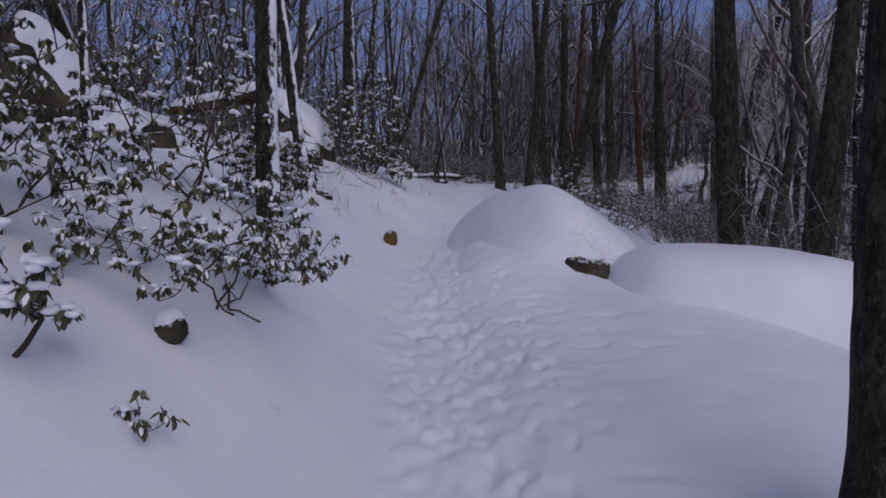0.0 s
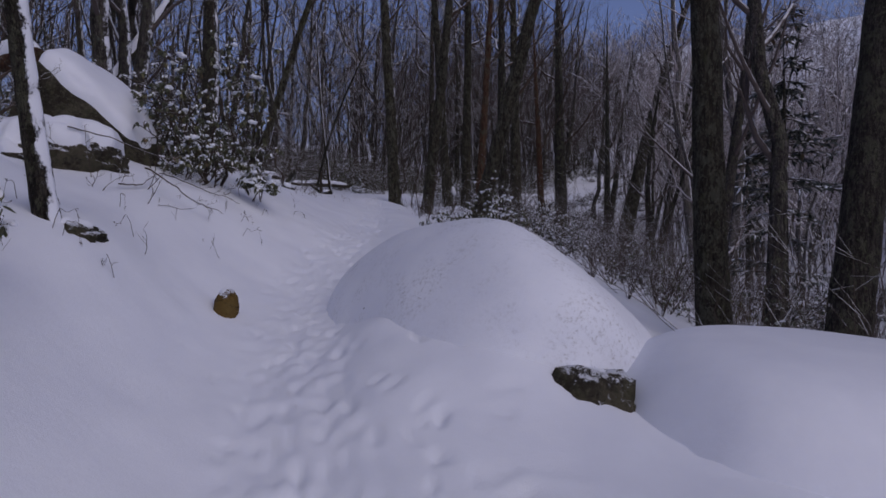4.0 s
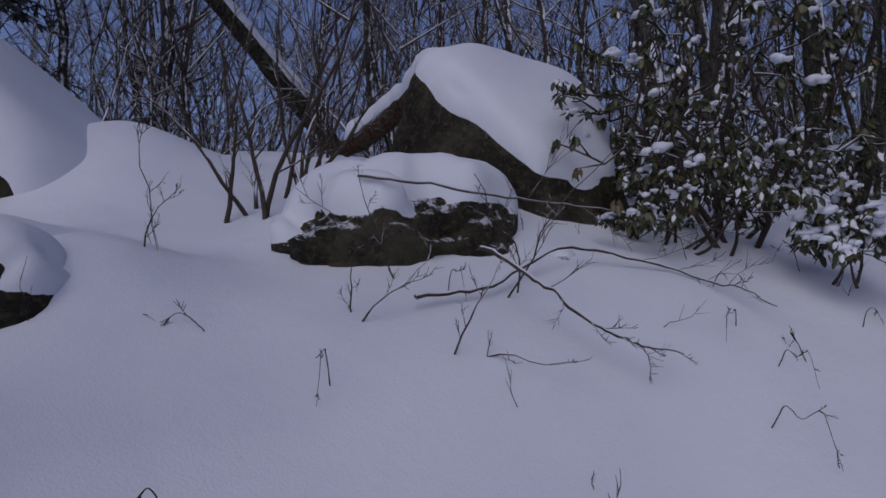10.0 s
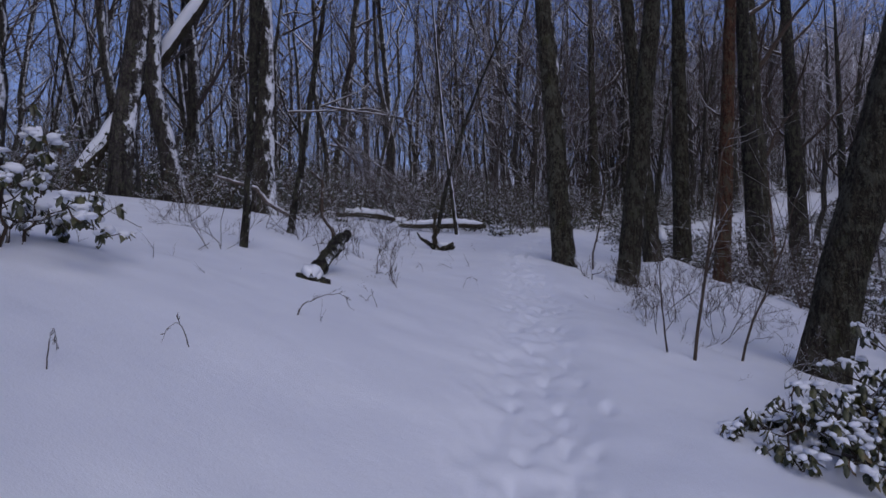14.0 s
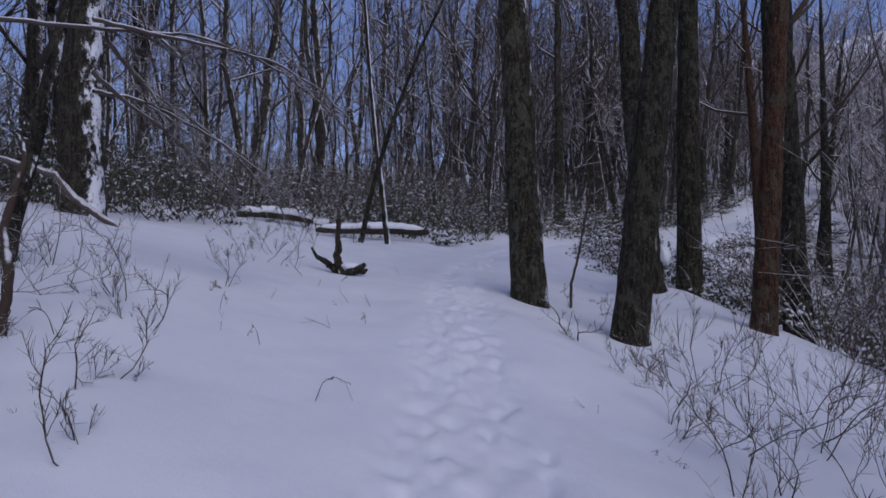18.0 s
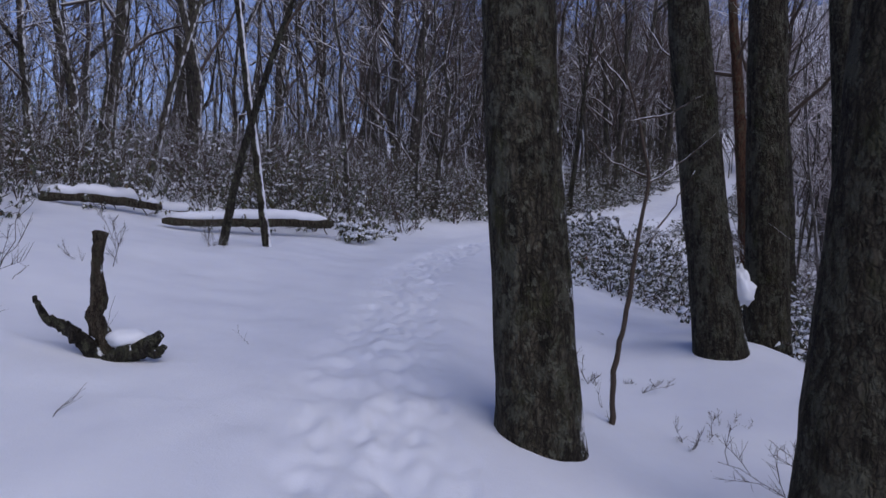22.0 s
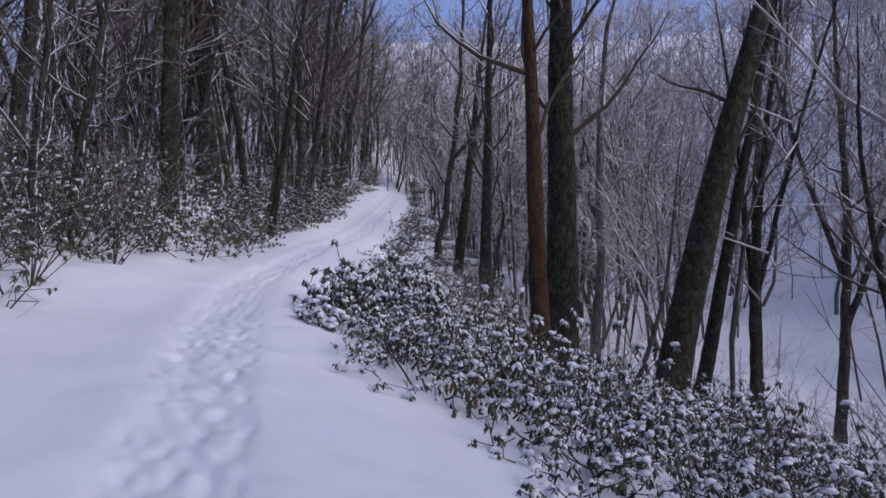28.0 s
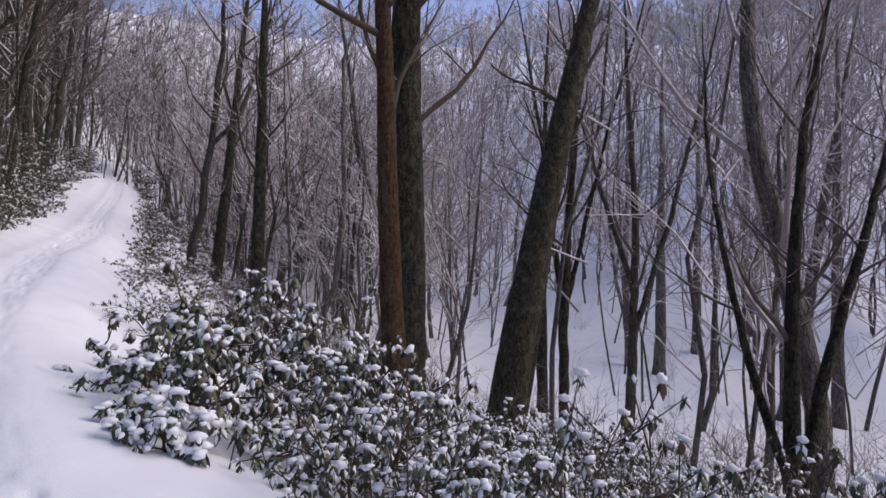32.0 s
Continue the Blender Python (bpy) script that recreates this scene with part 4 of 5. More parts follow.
far_woods(380, -75, 48, 40, 150, 901, lambda x, y: outside(x, y) and abs(trail_gap(x, y)) > 2.0, "bare grey winter woods along the ridge")
far_woods(260, -80, -26, -20, 70, 902, lambda x, y: outside(x, y), "bare winter woods on the uphill side")
# across the valley the pale wood colour imitates haze over frosted trees
far_woods(700, 46, 190, -8, 160, 903, lambda x, y: outside(x, y), "frosted winter woods on the far side of the valley, coloured pale as by haze", MAT_BARK_HAZE_FROST, MAT_TWIG_HAZE_FROST, 3.0)
far_woods(150, 180, 235, -5, 170, 917, lambda x, y: True, "frosted woods along the crest of the opposite hill, coloured pale as by haze", MAT_BARK_HAZE_FROST, MAT_TWIG_HAZE_FROST, 4.0)
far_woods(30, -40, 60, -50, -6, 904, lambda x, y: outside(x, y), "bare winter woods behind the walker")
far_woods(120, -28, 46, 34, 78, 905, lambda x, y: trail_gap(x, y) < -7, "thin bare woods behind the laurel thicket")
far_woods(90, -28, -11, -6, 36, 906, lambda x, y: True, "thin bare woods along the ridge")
far_woods(560, 46, 115, 0, 135, 908, lambda x, y: outside(x, y), "frosted woods covering the opposite hillside, coloured pale as by haze", MAT_BARK_HAZE_FROST, MAT_TWIG_HAZE_FROST, 2.8)
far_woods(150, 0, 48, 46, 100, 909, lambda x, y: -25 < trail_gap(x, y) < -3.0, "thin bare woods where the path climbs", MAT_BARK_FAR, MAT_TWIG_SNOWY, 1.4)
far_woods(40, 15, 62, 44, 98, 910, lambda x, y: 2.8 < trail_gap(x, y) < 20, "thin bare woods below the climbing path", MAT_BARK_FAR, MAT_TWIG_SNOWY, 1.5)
far_woods(110, 18, 62, 44, 86, 911, lambda x, y: 7.5 < trail_gap(x, y) < 28, "tall frosted woods beyond the bend, coloured pale as by haze", MAT_BARK_HAZE_FROST, MAT_TWIG_HAZE_FROST, 2.0)
far_woods(30, 17, 47, 16, 52, 914, lambda x, y: trail_gap(x, y) > 10.5, "slender frosted trees on the slope below the path, coloured pale as by haze", MAT_BARK_HAZE_FROST, MAT_TWIG_HAZE_FROST, 1.0)
far_woods(60, 2, 40, 44, 84, 913, lambda x, y: -14 < trail_gap(x, y) < -2.6, "young woods above the climbing path", MAT_BARK_FAR, MAT_TWIG_SNOWY, 1.4)
far_woods(110, 34, 78, 81, 114, 915, lambda x, y: True, "crowded bare woods where the path goes out of sight", MAT_BARK_FAR, MAT_TWIG_SNOWY, 2.2)
far_woods(70, 22, 66, 50, 92, 916, lambda x, y: 9 < trail_gap(x, y) < 30, "tall grey woods beyond the bend", MAT_BARK_FAR, MAT_TWIG_SNOWY, 1.8)
far_woods(270, 12, 130, 82, 170, 912, lambda x, y: y > 86 or abs(trail_gap(x, y)) > 2.0, "dense bare woods on the hill above the path", MAT_BARK_FAR, MAT_TWIG_SNOWY, 2.6)
far_woods(110, 14, 48, -6, 34, 907, lambda x, y: trail_gap(x, y) > 13, "thin frosted woods on the slope below the path, coloured pale as by haze", MAT_BARK_HAZE_FROST, MAT_TWIG_HAZE_FROST)


# evergreens on the ridge
def conifer(at, high, seed, label):
    rng = np.random.default_rng(seed)
    ob = thing("conifer", at, label, "conifer tree", "evergreens on the ridge")
    path = trunk_path(rng, high, (0.1, 0.1), 12, 0.01)
    radii = 0.13 * np.maximum(1 - np.linspace(0, 1, 12), 0.05) * high / 9
    made("trunk", trunk_mesh(rng, path - np.array((0, 0, 0.3)), radii, 10, 0.03, seed), MAT_BARK_DARK, ob)
    wood, needles, white = Pile(), Pile(), Pile()
    for k in range(75):
        s = rng.uniform(0.04, 0.98)
        a = k * 2.4
        length = (1.05 - s) * high * 0.26 * rng.uniform(0.6, 1.1) + 0.2
        start = np.array((0.1 * s, 0.1 * s, s * high))
        bough = limb_path(rng, start, (math.cos(a), math.sin(a), 0.15), length, 5, -0.5, 0.08)
        wood.tube(bough, np.linspace(0.02, 0.005, 5), 4)
        n = int(26 * length) + 8
        f = rng.uniform(0.15, 1, n)
        i = np.minimum((f * 4).astype(int), 3)
        spot = bough[i] + (bough[i + 1] - bough[i]) * (f * 4 - i)[:, None]
        out = np.array((math.cos(a), math.sin(a), -0.35)) * 0.7 + rng.normal(0, 0.6, (n, 3)) * np.array((1, 1, 0.4))
        long = rng.uniform(0.16, 0.34, n)
        leaves_into(needles, spot, out, long, long * 0.32, plain=True)
        pick = rng.random(n) < 0.18
        leaves_into(white, spot[pick] + np.array((0, 0, 0.01)), out[pick], long[pick], long[pick] * 0.25, 0.01, 0.8, 0.2, True)
    made("branchwork", wood.mesh("branchwork"), MAT_STEM, ob)["kind"] = "stuff"
    made("needles", needles.mesh("needles"), MAT_NEEDLE, ob, "dark drooping evergreen sprays")["kind"] = "stuff"
    made("snow_load", white.mesh("snow_load"), MAT_SNOW_CAP, ob)["kind"] = "stuff"
    return ob


EVERGREENS = [(-10.6, 6.6), (-11.8, 8.3), (-12.6, 5.6), (-13.6, 9.8), (-10.2, 4.6), (-14.5, 7.2), (-15.5, 11.5), (13.0, 19.8)]


# ---- evergreen laurel: whorls of drooping leaves on crooked stems, loaded with snow ----
LEAF_OUTLINE = np.array([(0, 0, 0), (0.30, -0.46, -0.14), (0.30, 0.46, -0.14), (0.5, 0, 0.10), (0.74, -0.36, -0.20), (0.74, 0.36, -0.20), (1, 0, -0.22)])
LEAF_TRIS = np.array([(0, 1, 3), (0, 3, 2), (1, 4, 3), (3, 5, 2), (4, 6, 3), (3, 6, 5)])
PLAIN_OUTLINE = np.array([(0, 0, 0), (0.45, -0.5, -0.12), (0.45, 0.5, -0.12), (0.5, 0, 0.08), (1, 0, -0.2)])
PLAIN_TRIS = np.array([(0, 1, 3), (0, 3, 2), (1, 4, 3), (3, 4, 2)])


def frames_of(way, up=(0, 0, 1)):
    d = way / (np.linalg.norm(way, axis=1)[:, None] + 1e-9)
    s = np.cross(np.broadcast_to(up, d.shape), d)
    s /= np.linalg.norm(s, axis=1)[:, None] + 1e-9
    return d, s, np.cross(d, s)


def leaves_into(pile, at, way, long, wide, lift=0.0, shrink=1.0, dome=0.0, plain=False):
    d, s, n = frames_of(way)
    o, tris = (PLAIN_OUTLINE, PLAIN_TRIS) if plain else (LEAF_OUTLINE, LEAF_TRIS)
    o = o * np.array((shrink, shrink, 1.0)) + np.array(((1 - shrink) * 0.5, 0, 0))
    z = o[:, 2].copy()
    z[3] += dome
    v = at[:, None] + d[:, None] * (o[:, 0][None, :, None] * long[:, None, None]) + s[:, None] * (o[:, 1][None, :, None] * wide[:, None, None]) + n[:, None] * (z[None, :, None] * wide[:, None, None] + lift)
    t = tris[None] + (np.arange(len(at)) * len(o))[:, None, None]
    pile.put(v.reshape(-1, 3), (), t.reshape(-1, 3))


def dome_points(rng, count, wide, high, seed, hollow=0.35):
    """Tips of shoots: an uneven dome, with gaps."""
    out = []
    while len(out) < count:
        a, r = rng.uniform(0, 2 * np.pi), np.sqrt(rng.uniform(0.02, 1))
        lobe = 0.72 + 0.42 * math.sin(a * 3 + seed) * math.cos(a * 2 - seed * 1.7) + 0.15 * rng.normal()
        top = high * lobe * (1 - 0.72 * r**2.2)
        z = top * (hollow + (1 - hollow) * rng.random() ** 0.5)
        if z > 0.07 * high:
            out.append((math.cos(a) * r * wide * 0.5 * (0.8 + 0.3 * lobe), math.sin(a) * r * wide * 0.5 * (0.8 + 0.3 * lobe), z))
    return np.array(out)


LEAF_MESHES = []
for bend in (0.0, 0.25, 0.5):
    shape_v = LEAF_OUTLINE.copy()
    shape_v[:, 2] -= bend * shape_v[:, 0] ** 2 * 0.8
    shape_v[:, 1] *= 0.44
    shape_v[:, 2] *= 0.44
    LEAF_MESHES.append(mesh_from("leaf", shape_v, None, LEAF_TRIS))


def laurel(at, wide, high, seed, label, whorls=120, leaf=0.085, snow=0.55, mat=MAT_LEAF, stems=7, single=0, tips=None, group="laurel bushes", stem_r=0.014, blob=0.04, name="laurel_bush", per=6, plain=False, berries=False):
    rng = np.random.default_rng(seed)
    ob = thing(name, at, label, "bush", group)
    tip = dome_points(rng, whorls, wide, high, seed, 0.10 if plain else 0.35) if tips is None else tips
    whorls = len(tip)
    wood = Pile()
    nodes = []
    for k in range(stems):
        goal = tip[rng.integers(whorls)] * 0.8
        foot = np.array((rng.normal(0, 0.08) * wide, rng.normal(0, 0.08) * wide, -0.12))
        mid = (foot + goal) / 2 + rng.normal(0, 0.10, 3) * wide
        f = np.linspace(0, 1, 7)[:, None]
        path = (1 - f) ** 2 * foot + 2 * f * (1 - f) * mid + f**2 * goal + rng.normal(0, 0.012, (7, 3)) * wide
        wood.tube(path, np.linspace(stem_r, stem_r * 0.45, 7), 5)
        nodes.append(path[2:])
    nodes = np.concatenate(nodes)
    tip = tip[np.argsort((tip**2).sum(1))]
    for p in tip:
        q = nodes[np.argmin(((nodes - p) ** 2).sum(1) + np.where(nodes[:, 2] > p[2], 0.05, 0))]
        mid = (q + p) / 2 + rng.normal(0, 0.025, 3) - np.array((0, 0, 0.02))
        if plain:
            wood.sticks([q], [p], stem_r * 0.4, stem_r * 0.22)
        else:
            wood.tube(np.array([q, mid, p]), [stem_r * 0.5, stem_r * 0.36, stem_r * 0.22], 3)
        nodes = np.vstack([nodes, mid])
    made("branchwork", wood.mesh("branchwork"), MAT_STEM, ob, "dark crooked stems")["kind"] = "stuff"
    n = whorls * per
    centre = np.repeat(tip, per, 0) + rng.normal(0, 0.012, (n, 3))
    a = np.tile(np.arange(per) * 2 * np.pi / per, whorls) + rng.normal(0, 0.35, n)
    droop = rng.uniform(-2.8, -0.3, n)
    outward = tip / (np.linalg.norm(tip[:, :2], axis=1)[:, None] + 0.3 * wide)
    way = np.stack([np.cos(a), np.sin(a), droop], 1) + np.repeat(outward, per, 0) * np.array((0.5, 0.5, 0))
    long, broad = leaf * rng.uniform(0.7, 1.2, n), leaf * rng.uniform(0.40, 0.58, n)
    leaves = Pile()
    rest = np.arange(n) >= single
    leaves_into(leaves, centre[rest], way[rest], long[rest], broad[rest], plain=plain)
    part_ob = made("foliage", leaves.mesh("foliage"), mat, ob, "glossy dark evergreen leaves")
    part_ob["kind"] = "stuff"
    for k in range(min(single, n)):
        d, s, m = (w[0] for w in frames_of(way[k : k + 1]))
        lf = made("leaf", LEAF_MESHES[k % 3], mat, ob)
        lf.matrix_basis = Matrix(((*[float(v) for v in (d[0], s[0], m[0])], centre[k, 0]), (d[1], s[1], m[1], centre[k, 1]), (d[2], s[2], m[2], centre[k, 2]), (0, 0, 0, 1))) @ Matrix.Diagonal((long[k], long[k], long[k], 1))
    if berries:
        stalk = Pile()
        root_at = np.repeat(tip, 7, 0)
        stalk_tip = root_at + rng.normal(0, 0.022, root_at.shape) + np.array((0, 0, 0.028))
        stalk.sticks(root_at, stalk_tip, 0.0012, 0.0009)
        stalk.sticks(stalk_tip, stalk_tip + np.array((0, 0, 0.006)), 0.0035, 0.003)
        made("berry_stalk", stalk.mesh("berry_stalk"), MAT_STEM, ob, "dry brown seed stalks")["kind"] = "stuff"
    if snow:
        white = Pile()
        on_leaf = rng.random(n) < snow * 0.6
        leaves_into(white, centre[on_leaf] + np.array((0, 0, 0.003)), way[on_leaf], long[on_leaf], broad[on_leaf], 0.005, 0.74, 0.3, plain)
        v, t = ICO[1 if plain else 2]
        for p in tip[rng.random(whorls) < snow]:
            for again in range(2 if plain else 3):
                k = blob * rng.uniform(0.35, 0.95)
                squash = np.array((rng.uniform(0.8, 1.5), rng.uniform(0.8, 1.5), rng.uniform(0.5, 0.8)))
                white.put(v * (1 + (0.25 if plain else 0.13) * rng.normal(size=(len(v), 1))) * squash * k + p + np.array((rng.normal(0, 0.75 * blob), rng.normal(0, 0.75 * blob), 0.012 - 0.3 * blob * again)), (), t)
        made("snow_load", white.mesh("snow_load"), MAT_SNOW_CAP, ob, "clumps of snow on the leaves")["kind"] = "stuff"
    return ob


# the bushes that the path passes closely
laurel(on(-1.55, 4.0), 1.72, 1.0, 1, "open laurel bush bent down by snow beside the path", 290, 0.062, 0.58, single=140, stems=16, blob=0.028, per=8, stem_r=0.009)
laurel(on(-2.6, 3.4), 1.6, 1.9, 2, "tall laurel bush laden with snow on the bank", 190, 0.068, 0.45, single=60, blob=0.028, per=8)
laurel(on(-2.5, 5.6), 1.9, 2.3, 3, "tall laurel bush laden with snow behind a slim tree", 220, 0.07, 0.45, blob=0.028)
laurel(on(-1.80, 2.45), 0.8, 0.62, 4, "low laurel sprig with curled leaves", 30, 0.075, 0.4, single=40, stems=4)
laurel(on(-1.25, 2.62), 0.24, 0.36, 5, "single curled laurel shoot in the snow", 9, 0.055, 0.4, single=40, stems=3, stem_r=0.006, blob=0.022)
laurel(on(-1.88, 6.90, 0.20), 1.0, 0.98, 6, "laurel bush with berry stalks hanging over the slope", 150, 0.068, 0.5, single=160, stems=7, per=7, berries=True, blob=0.03, stem_r=0.008)
laurel(on(-1.95, 6.75, 0.05), 0.85, 0.55, 18, "low laurel sprays with berry stalks", 70, 0.055, 0.5, single=60, stems=5, per=7, berries=True, blob=0.03, stem_r=0.007)
laurel(on(-3.2, 3.0), 1.8, 2.6, 7, "high laurel bush with snow-covered crown", 200, 0.07, 0.6, blob=0.03)
laurel(on(-1.62, 13.15), 2.1, 2.5, 8, "tree-like laurel with thick dark stems and snowy leaves", 300, 0.074, 0.17, stem_r=0.020, stems=9, single=160, blob=0.042, per=8)
laurel(on(-0.86, 12.72, 0.22), 0.50, 0.62, 9, "drooping laurel branch loaded with snow", 64, 0.078, 0.7, single=120, blob=0.036, per=6, stem_r=0.009, stems=4)
laurel(on(-1.62, 12.55, 0.05), 1.15, 0.80, 19, "low spreading laurel boughs in front of a boulder", 120, 0.072, 0.30, stem_r=0.012, stems=8, single=60, blob=0.028, per=8)
laurel(on(-2.9, 15.3), 1.6, 1.7, 10, "laurel bush behind a leaning trunk", 130, 0.08, 0.6, stem_r=0.03)
laurel(on(2.52, 16.65), 1.05, 0.42, 11, "rounded laurel bush with snowy leaves beside the path", 160, 0.072, 0.55, single=100, blob=0.032, per=8)
laurel(on(3.40, 16.85), 1.7, 1.40, 12, "laurel bush at the foot of a leaning trunk", 210, 0.08, 0.42, single=60, blob=0.032, per=7)
laurel(on(-2.25, 16.75), 1.3, 0.95, 13, "laurel bush with pale frosted leaves on the bank", 110, 0.08, 0.6)
laurel(on(1.45, 33.1), 0.75, 0.62, 14, "small laurel clump at the end of the fallen log", 60, 0.085, 0.6)
laurel(on(6.45, 35.75), 2.3, 1.05, 15, "dense low rhododendron covered in pillows of snow", 430, 0.086, 0.5, MAT_LEAF_DARK, single=100, blob=0.034, per=8, stems=14)
laurel(on(5.35, 32.5), 0.55, 0.5, 17, "small sapling with withered brown leaves", 7, 0.10, 0.2, MAT_LEAF_DRY, 3, 12, name="withered_sapling", per=3, stem_r=0.008)
laurel(on(5.45, 34.95), 0.6, 0.36, 16, "low rhododendron sprig bowed under snow", 36, 0.085, 0.85, MAT_LEAF_DARK, single=40, blob=0.042)

first_evergreen = None
for k, (x, y) in enumerate(EVERGREENS):
    if first_evergreen is None:
        first_evergreen = conifer(on(x, y), 9.5, 61, "dark shaggy evergreen with drooping boughs")
    else:
        g = 0.8 + 0.08 * (k % 4)
        copy_thing(first_evergreen, Matrix.Translation(on(x, y)) @ Euler((0, 0, k * 1.3)).to_matrix().to_4x4() @ Matrix.Diagonal((g, g, g, 1)))

# thickets: a few kinds, repeated
BUSHES = []


def plant(x, y, kind, scale, tall, turn):
    kinds = (
        (1.9, 1.45, 31, "laurel bush with snow-dusted leaves", MAT_LEAF, 0.08),
        (1.7, 1.0, 32, "low laurel bush under patches of snow", MAT_LEAF_DARK, 0.068),
        (2.1, 1.9, 33, "tall laurel bush with snow-dusted leaves", MAT_LEAF_DARK, 0.08),
        (1.5, 0.8, 34, "spreading rhododendron under heavy snow", MAT_LEAF_DARK, 0.068),
    )
    while len(BUSHES) <= kind:
        BUSHES.append(None)
    at = on(x, y, -0.04 if kind in (1, 3) else -0.22)
    if BUSHES[kind] is None:
        w, h, seed, words, mat, lf = kinds[kind]
        BUSHES[kind] = laurel(at, w, h, seed, words, 140, lf, 0.20 if kind in (0, 2) else 0.62, mat, group="laurel thicket", blob=0.032, plain=True, per=5)
        return
    copy_thing(BUSHES[kind], Matrix.Translation(at) @ Euler((0, 0, turn)).to_matrix().to_4x4() @ Matrix.Diagonal((scale, scale, scale * tall, 1)))


gardener = random.Random(5)


def thicket(count, spot, kinds, gap=0.75):
    placed, tries = [], 0
    while len(placed) < count and tries < 20000:
        tries += 1
        x, y = spot()
        if x is None or any((x - a) ** 2 + (y - b) ** 2 < gap**2 for a, b in placed):
            continue
        placed.append((x, y))
        plant(x, y, gardener.choice(kinds), gardener.uniform(0.85, 1.2), gardener.uniform(0.9, 1.25), gardener.uniform(0, 6.28))


def left_thicket():
    x, y = gardener.uniform(-20, 6), gardener.uniform(27, 50)
    edge = 33.9 if x > -2.4 else 26.6 + max(0.0, x + 6.5) * 0.5
    if x > 1.2:
        edge = 33.9 + (x - 1.2) * 1.5
    if y < edge or y > edge + 10 or trail_gap(x, y) > -1.9:
        return None, None
    return x, y


def right_slope():
    x, y = gardener.uniform(5, 16), gardener.uniform(28.0, 39)
    d = trail_gap(x, y)
    if d < 1.9 or y < 32.1 - (x - 5.0) * 0.9 or y < 29 or (x - 2.9) ** 2 + (y - 32.2) ** 2 < 2.6**2 or y > 37.5 - 0.25 * (x - 6):
        return None, None
    return x, y


def along_path():
    y = gardener.uniform(37, 62)
    side_of = gardener.choice((-1, 1))
    d = side_of * gardener.uniform(2.1, 6.0)
    return float(trail_at(y)[0, 0]) + d, y


def bank_left():
    y = gardener.uniform(36, 58)
    d = gardener.uniform(-7.0, -1.75 if y > 40 else -2.4)
    return float(trail_at(y)[0, 0]) + d, y


def right_wood():
    x, y = gardener.uniform(5.6, 11), gardener.uniform(20, 30)
    return x, y


thicket(104, left_thicket, (0, 2, 2), 0.80)
thicket(66, right_slope, (1, 3, 3), 0.64)
thicket(8, along_path, (0, 1, 2), 0.9)
thicket(26, bank_left, (0, 2, 2), 0.85)
for x, y, k in ((7.15, 42.0, 0), (6.3, 41.2, 2), (8.0, 43.3, 2), (5.6, 40.2, 0), (9.0, 45.0, 0), (10.4, 46.8, 2), (11.9, 48.3, 0)):
    plant(x, y, k, 1.0, 1.0, x)
thicket(10, right_wood, (0, 1), 0.9)
for x, y, k in ((7.3, 34.7, 3), (8.2, 34.1, 1), (7.0, 33.8, 3), (9.0, 33.3, 1), (6.5, 34.5, 3), (8.9, 34.9, 3), (7.9, 33.1, 1), (9.9, 32.5, 3), (10.2, 33.8, 1), (9.8, 34.8, 3)):
    plant(x, y, k, 1.0, 0.9, x * 2)
for k in range(6):
    y = 39.0 + 1.5 * k
    plant(float(trail_at(y)[0, 0]) + 1.9 + 0.3 * (k % 3), y, (1, 3, 0)[k % 3], 0.8, 0.85, k * 1.7)
for x, y, k in ((5.9, 29.9, 1), (5.3, 31.2, 3), (6.7, 14.5, 0), (7.5, 13.0, 2), (6.8, 16.6, 0), (5.2, 17.8, 1), (8.5, 11.0, 0), (7.2, 9.5, 1), (6.9, 19.0, 2), (-7.0, 24.5, 2), (-8.5, 22.0, 0), (-6.2, 20.5, 0), (-4.6, 15.4, 2), (-5.2, 17.2, 0)):
    plant(x, y, k, 1.0, 1.0, x * 3)


# laurel far along the path, beyond counting
def far_laurel(spots, seed, label):
    """Many small bushes in one: stems, whorls of leaves and the snow on them; spots: x, y, width, height."""
    rng = np.random.default_rng(seed)
    wood, leaves, white = Pile(), Pile(), Pile()
    v, t = ICO[1]
    for x, y, wide, high in spots:
        foot = np.array(on(x, y, -0.05))
        tip = dome_points(rng, 52, wide, high, x, 0.10) + foot
        wood.sticks(np.tile(foot, (len(tip), 1)) + rng.normal(0, 0.1, tip.shape) * np.array((1, 1, 0)), tip, 0.007, 0.004)
        centre = np.repeat(tip, 6, 0)
        n = len(centre)
        a = rng.uniform(0, 6.28, n)
        way = np.stack([np.cos(a), np.sin(a), rng.uniform(-1.6, 0.0, n)], 1)
        long = rng.uniform(0.07, 0.13, n)
        leaves_into(leaves, centre, way, long, long * 0.5, plain=True)
        pick = rng.random(n) < 0.2
        leaves_into(white, centre[pick], way[pick], long[pick], long[pick] * 0.4, 0.006, 0.8, 0.3, True)
        for p in tip[rng.random(len(tip)) < 0.4]:
            white.put(v * (1 + 0.25 * rng.normal(size=(len(v), 1))) * np.array((1.2, 1.2, 0.6)) * rng.uniform(0.02, 0.045) + p + np.array((0, 0, 0.015)), (), t)
    ob = thing("laurel_thicket", (0, 0, 0), label, "bushes")
    ob["kind"] = "stuff"
    made("branchwork", wood.mesh("branchwork"), MAT_STEM, ob)["kind"] = "stuff"
    made("foliage", leaves.mesh("foliage"), MAT_LEAF_DARK, ob)["kind"] = "stuff"
    made("snow_load", white.mesh("snow_load"), MAT_SNOW_CAP, ob)["kind"] = "stuff"


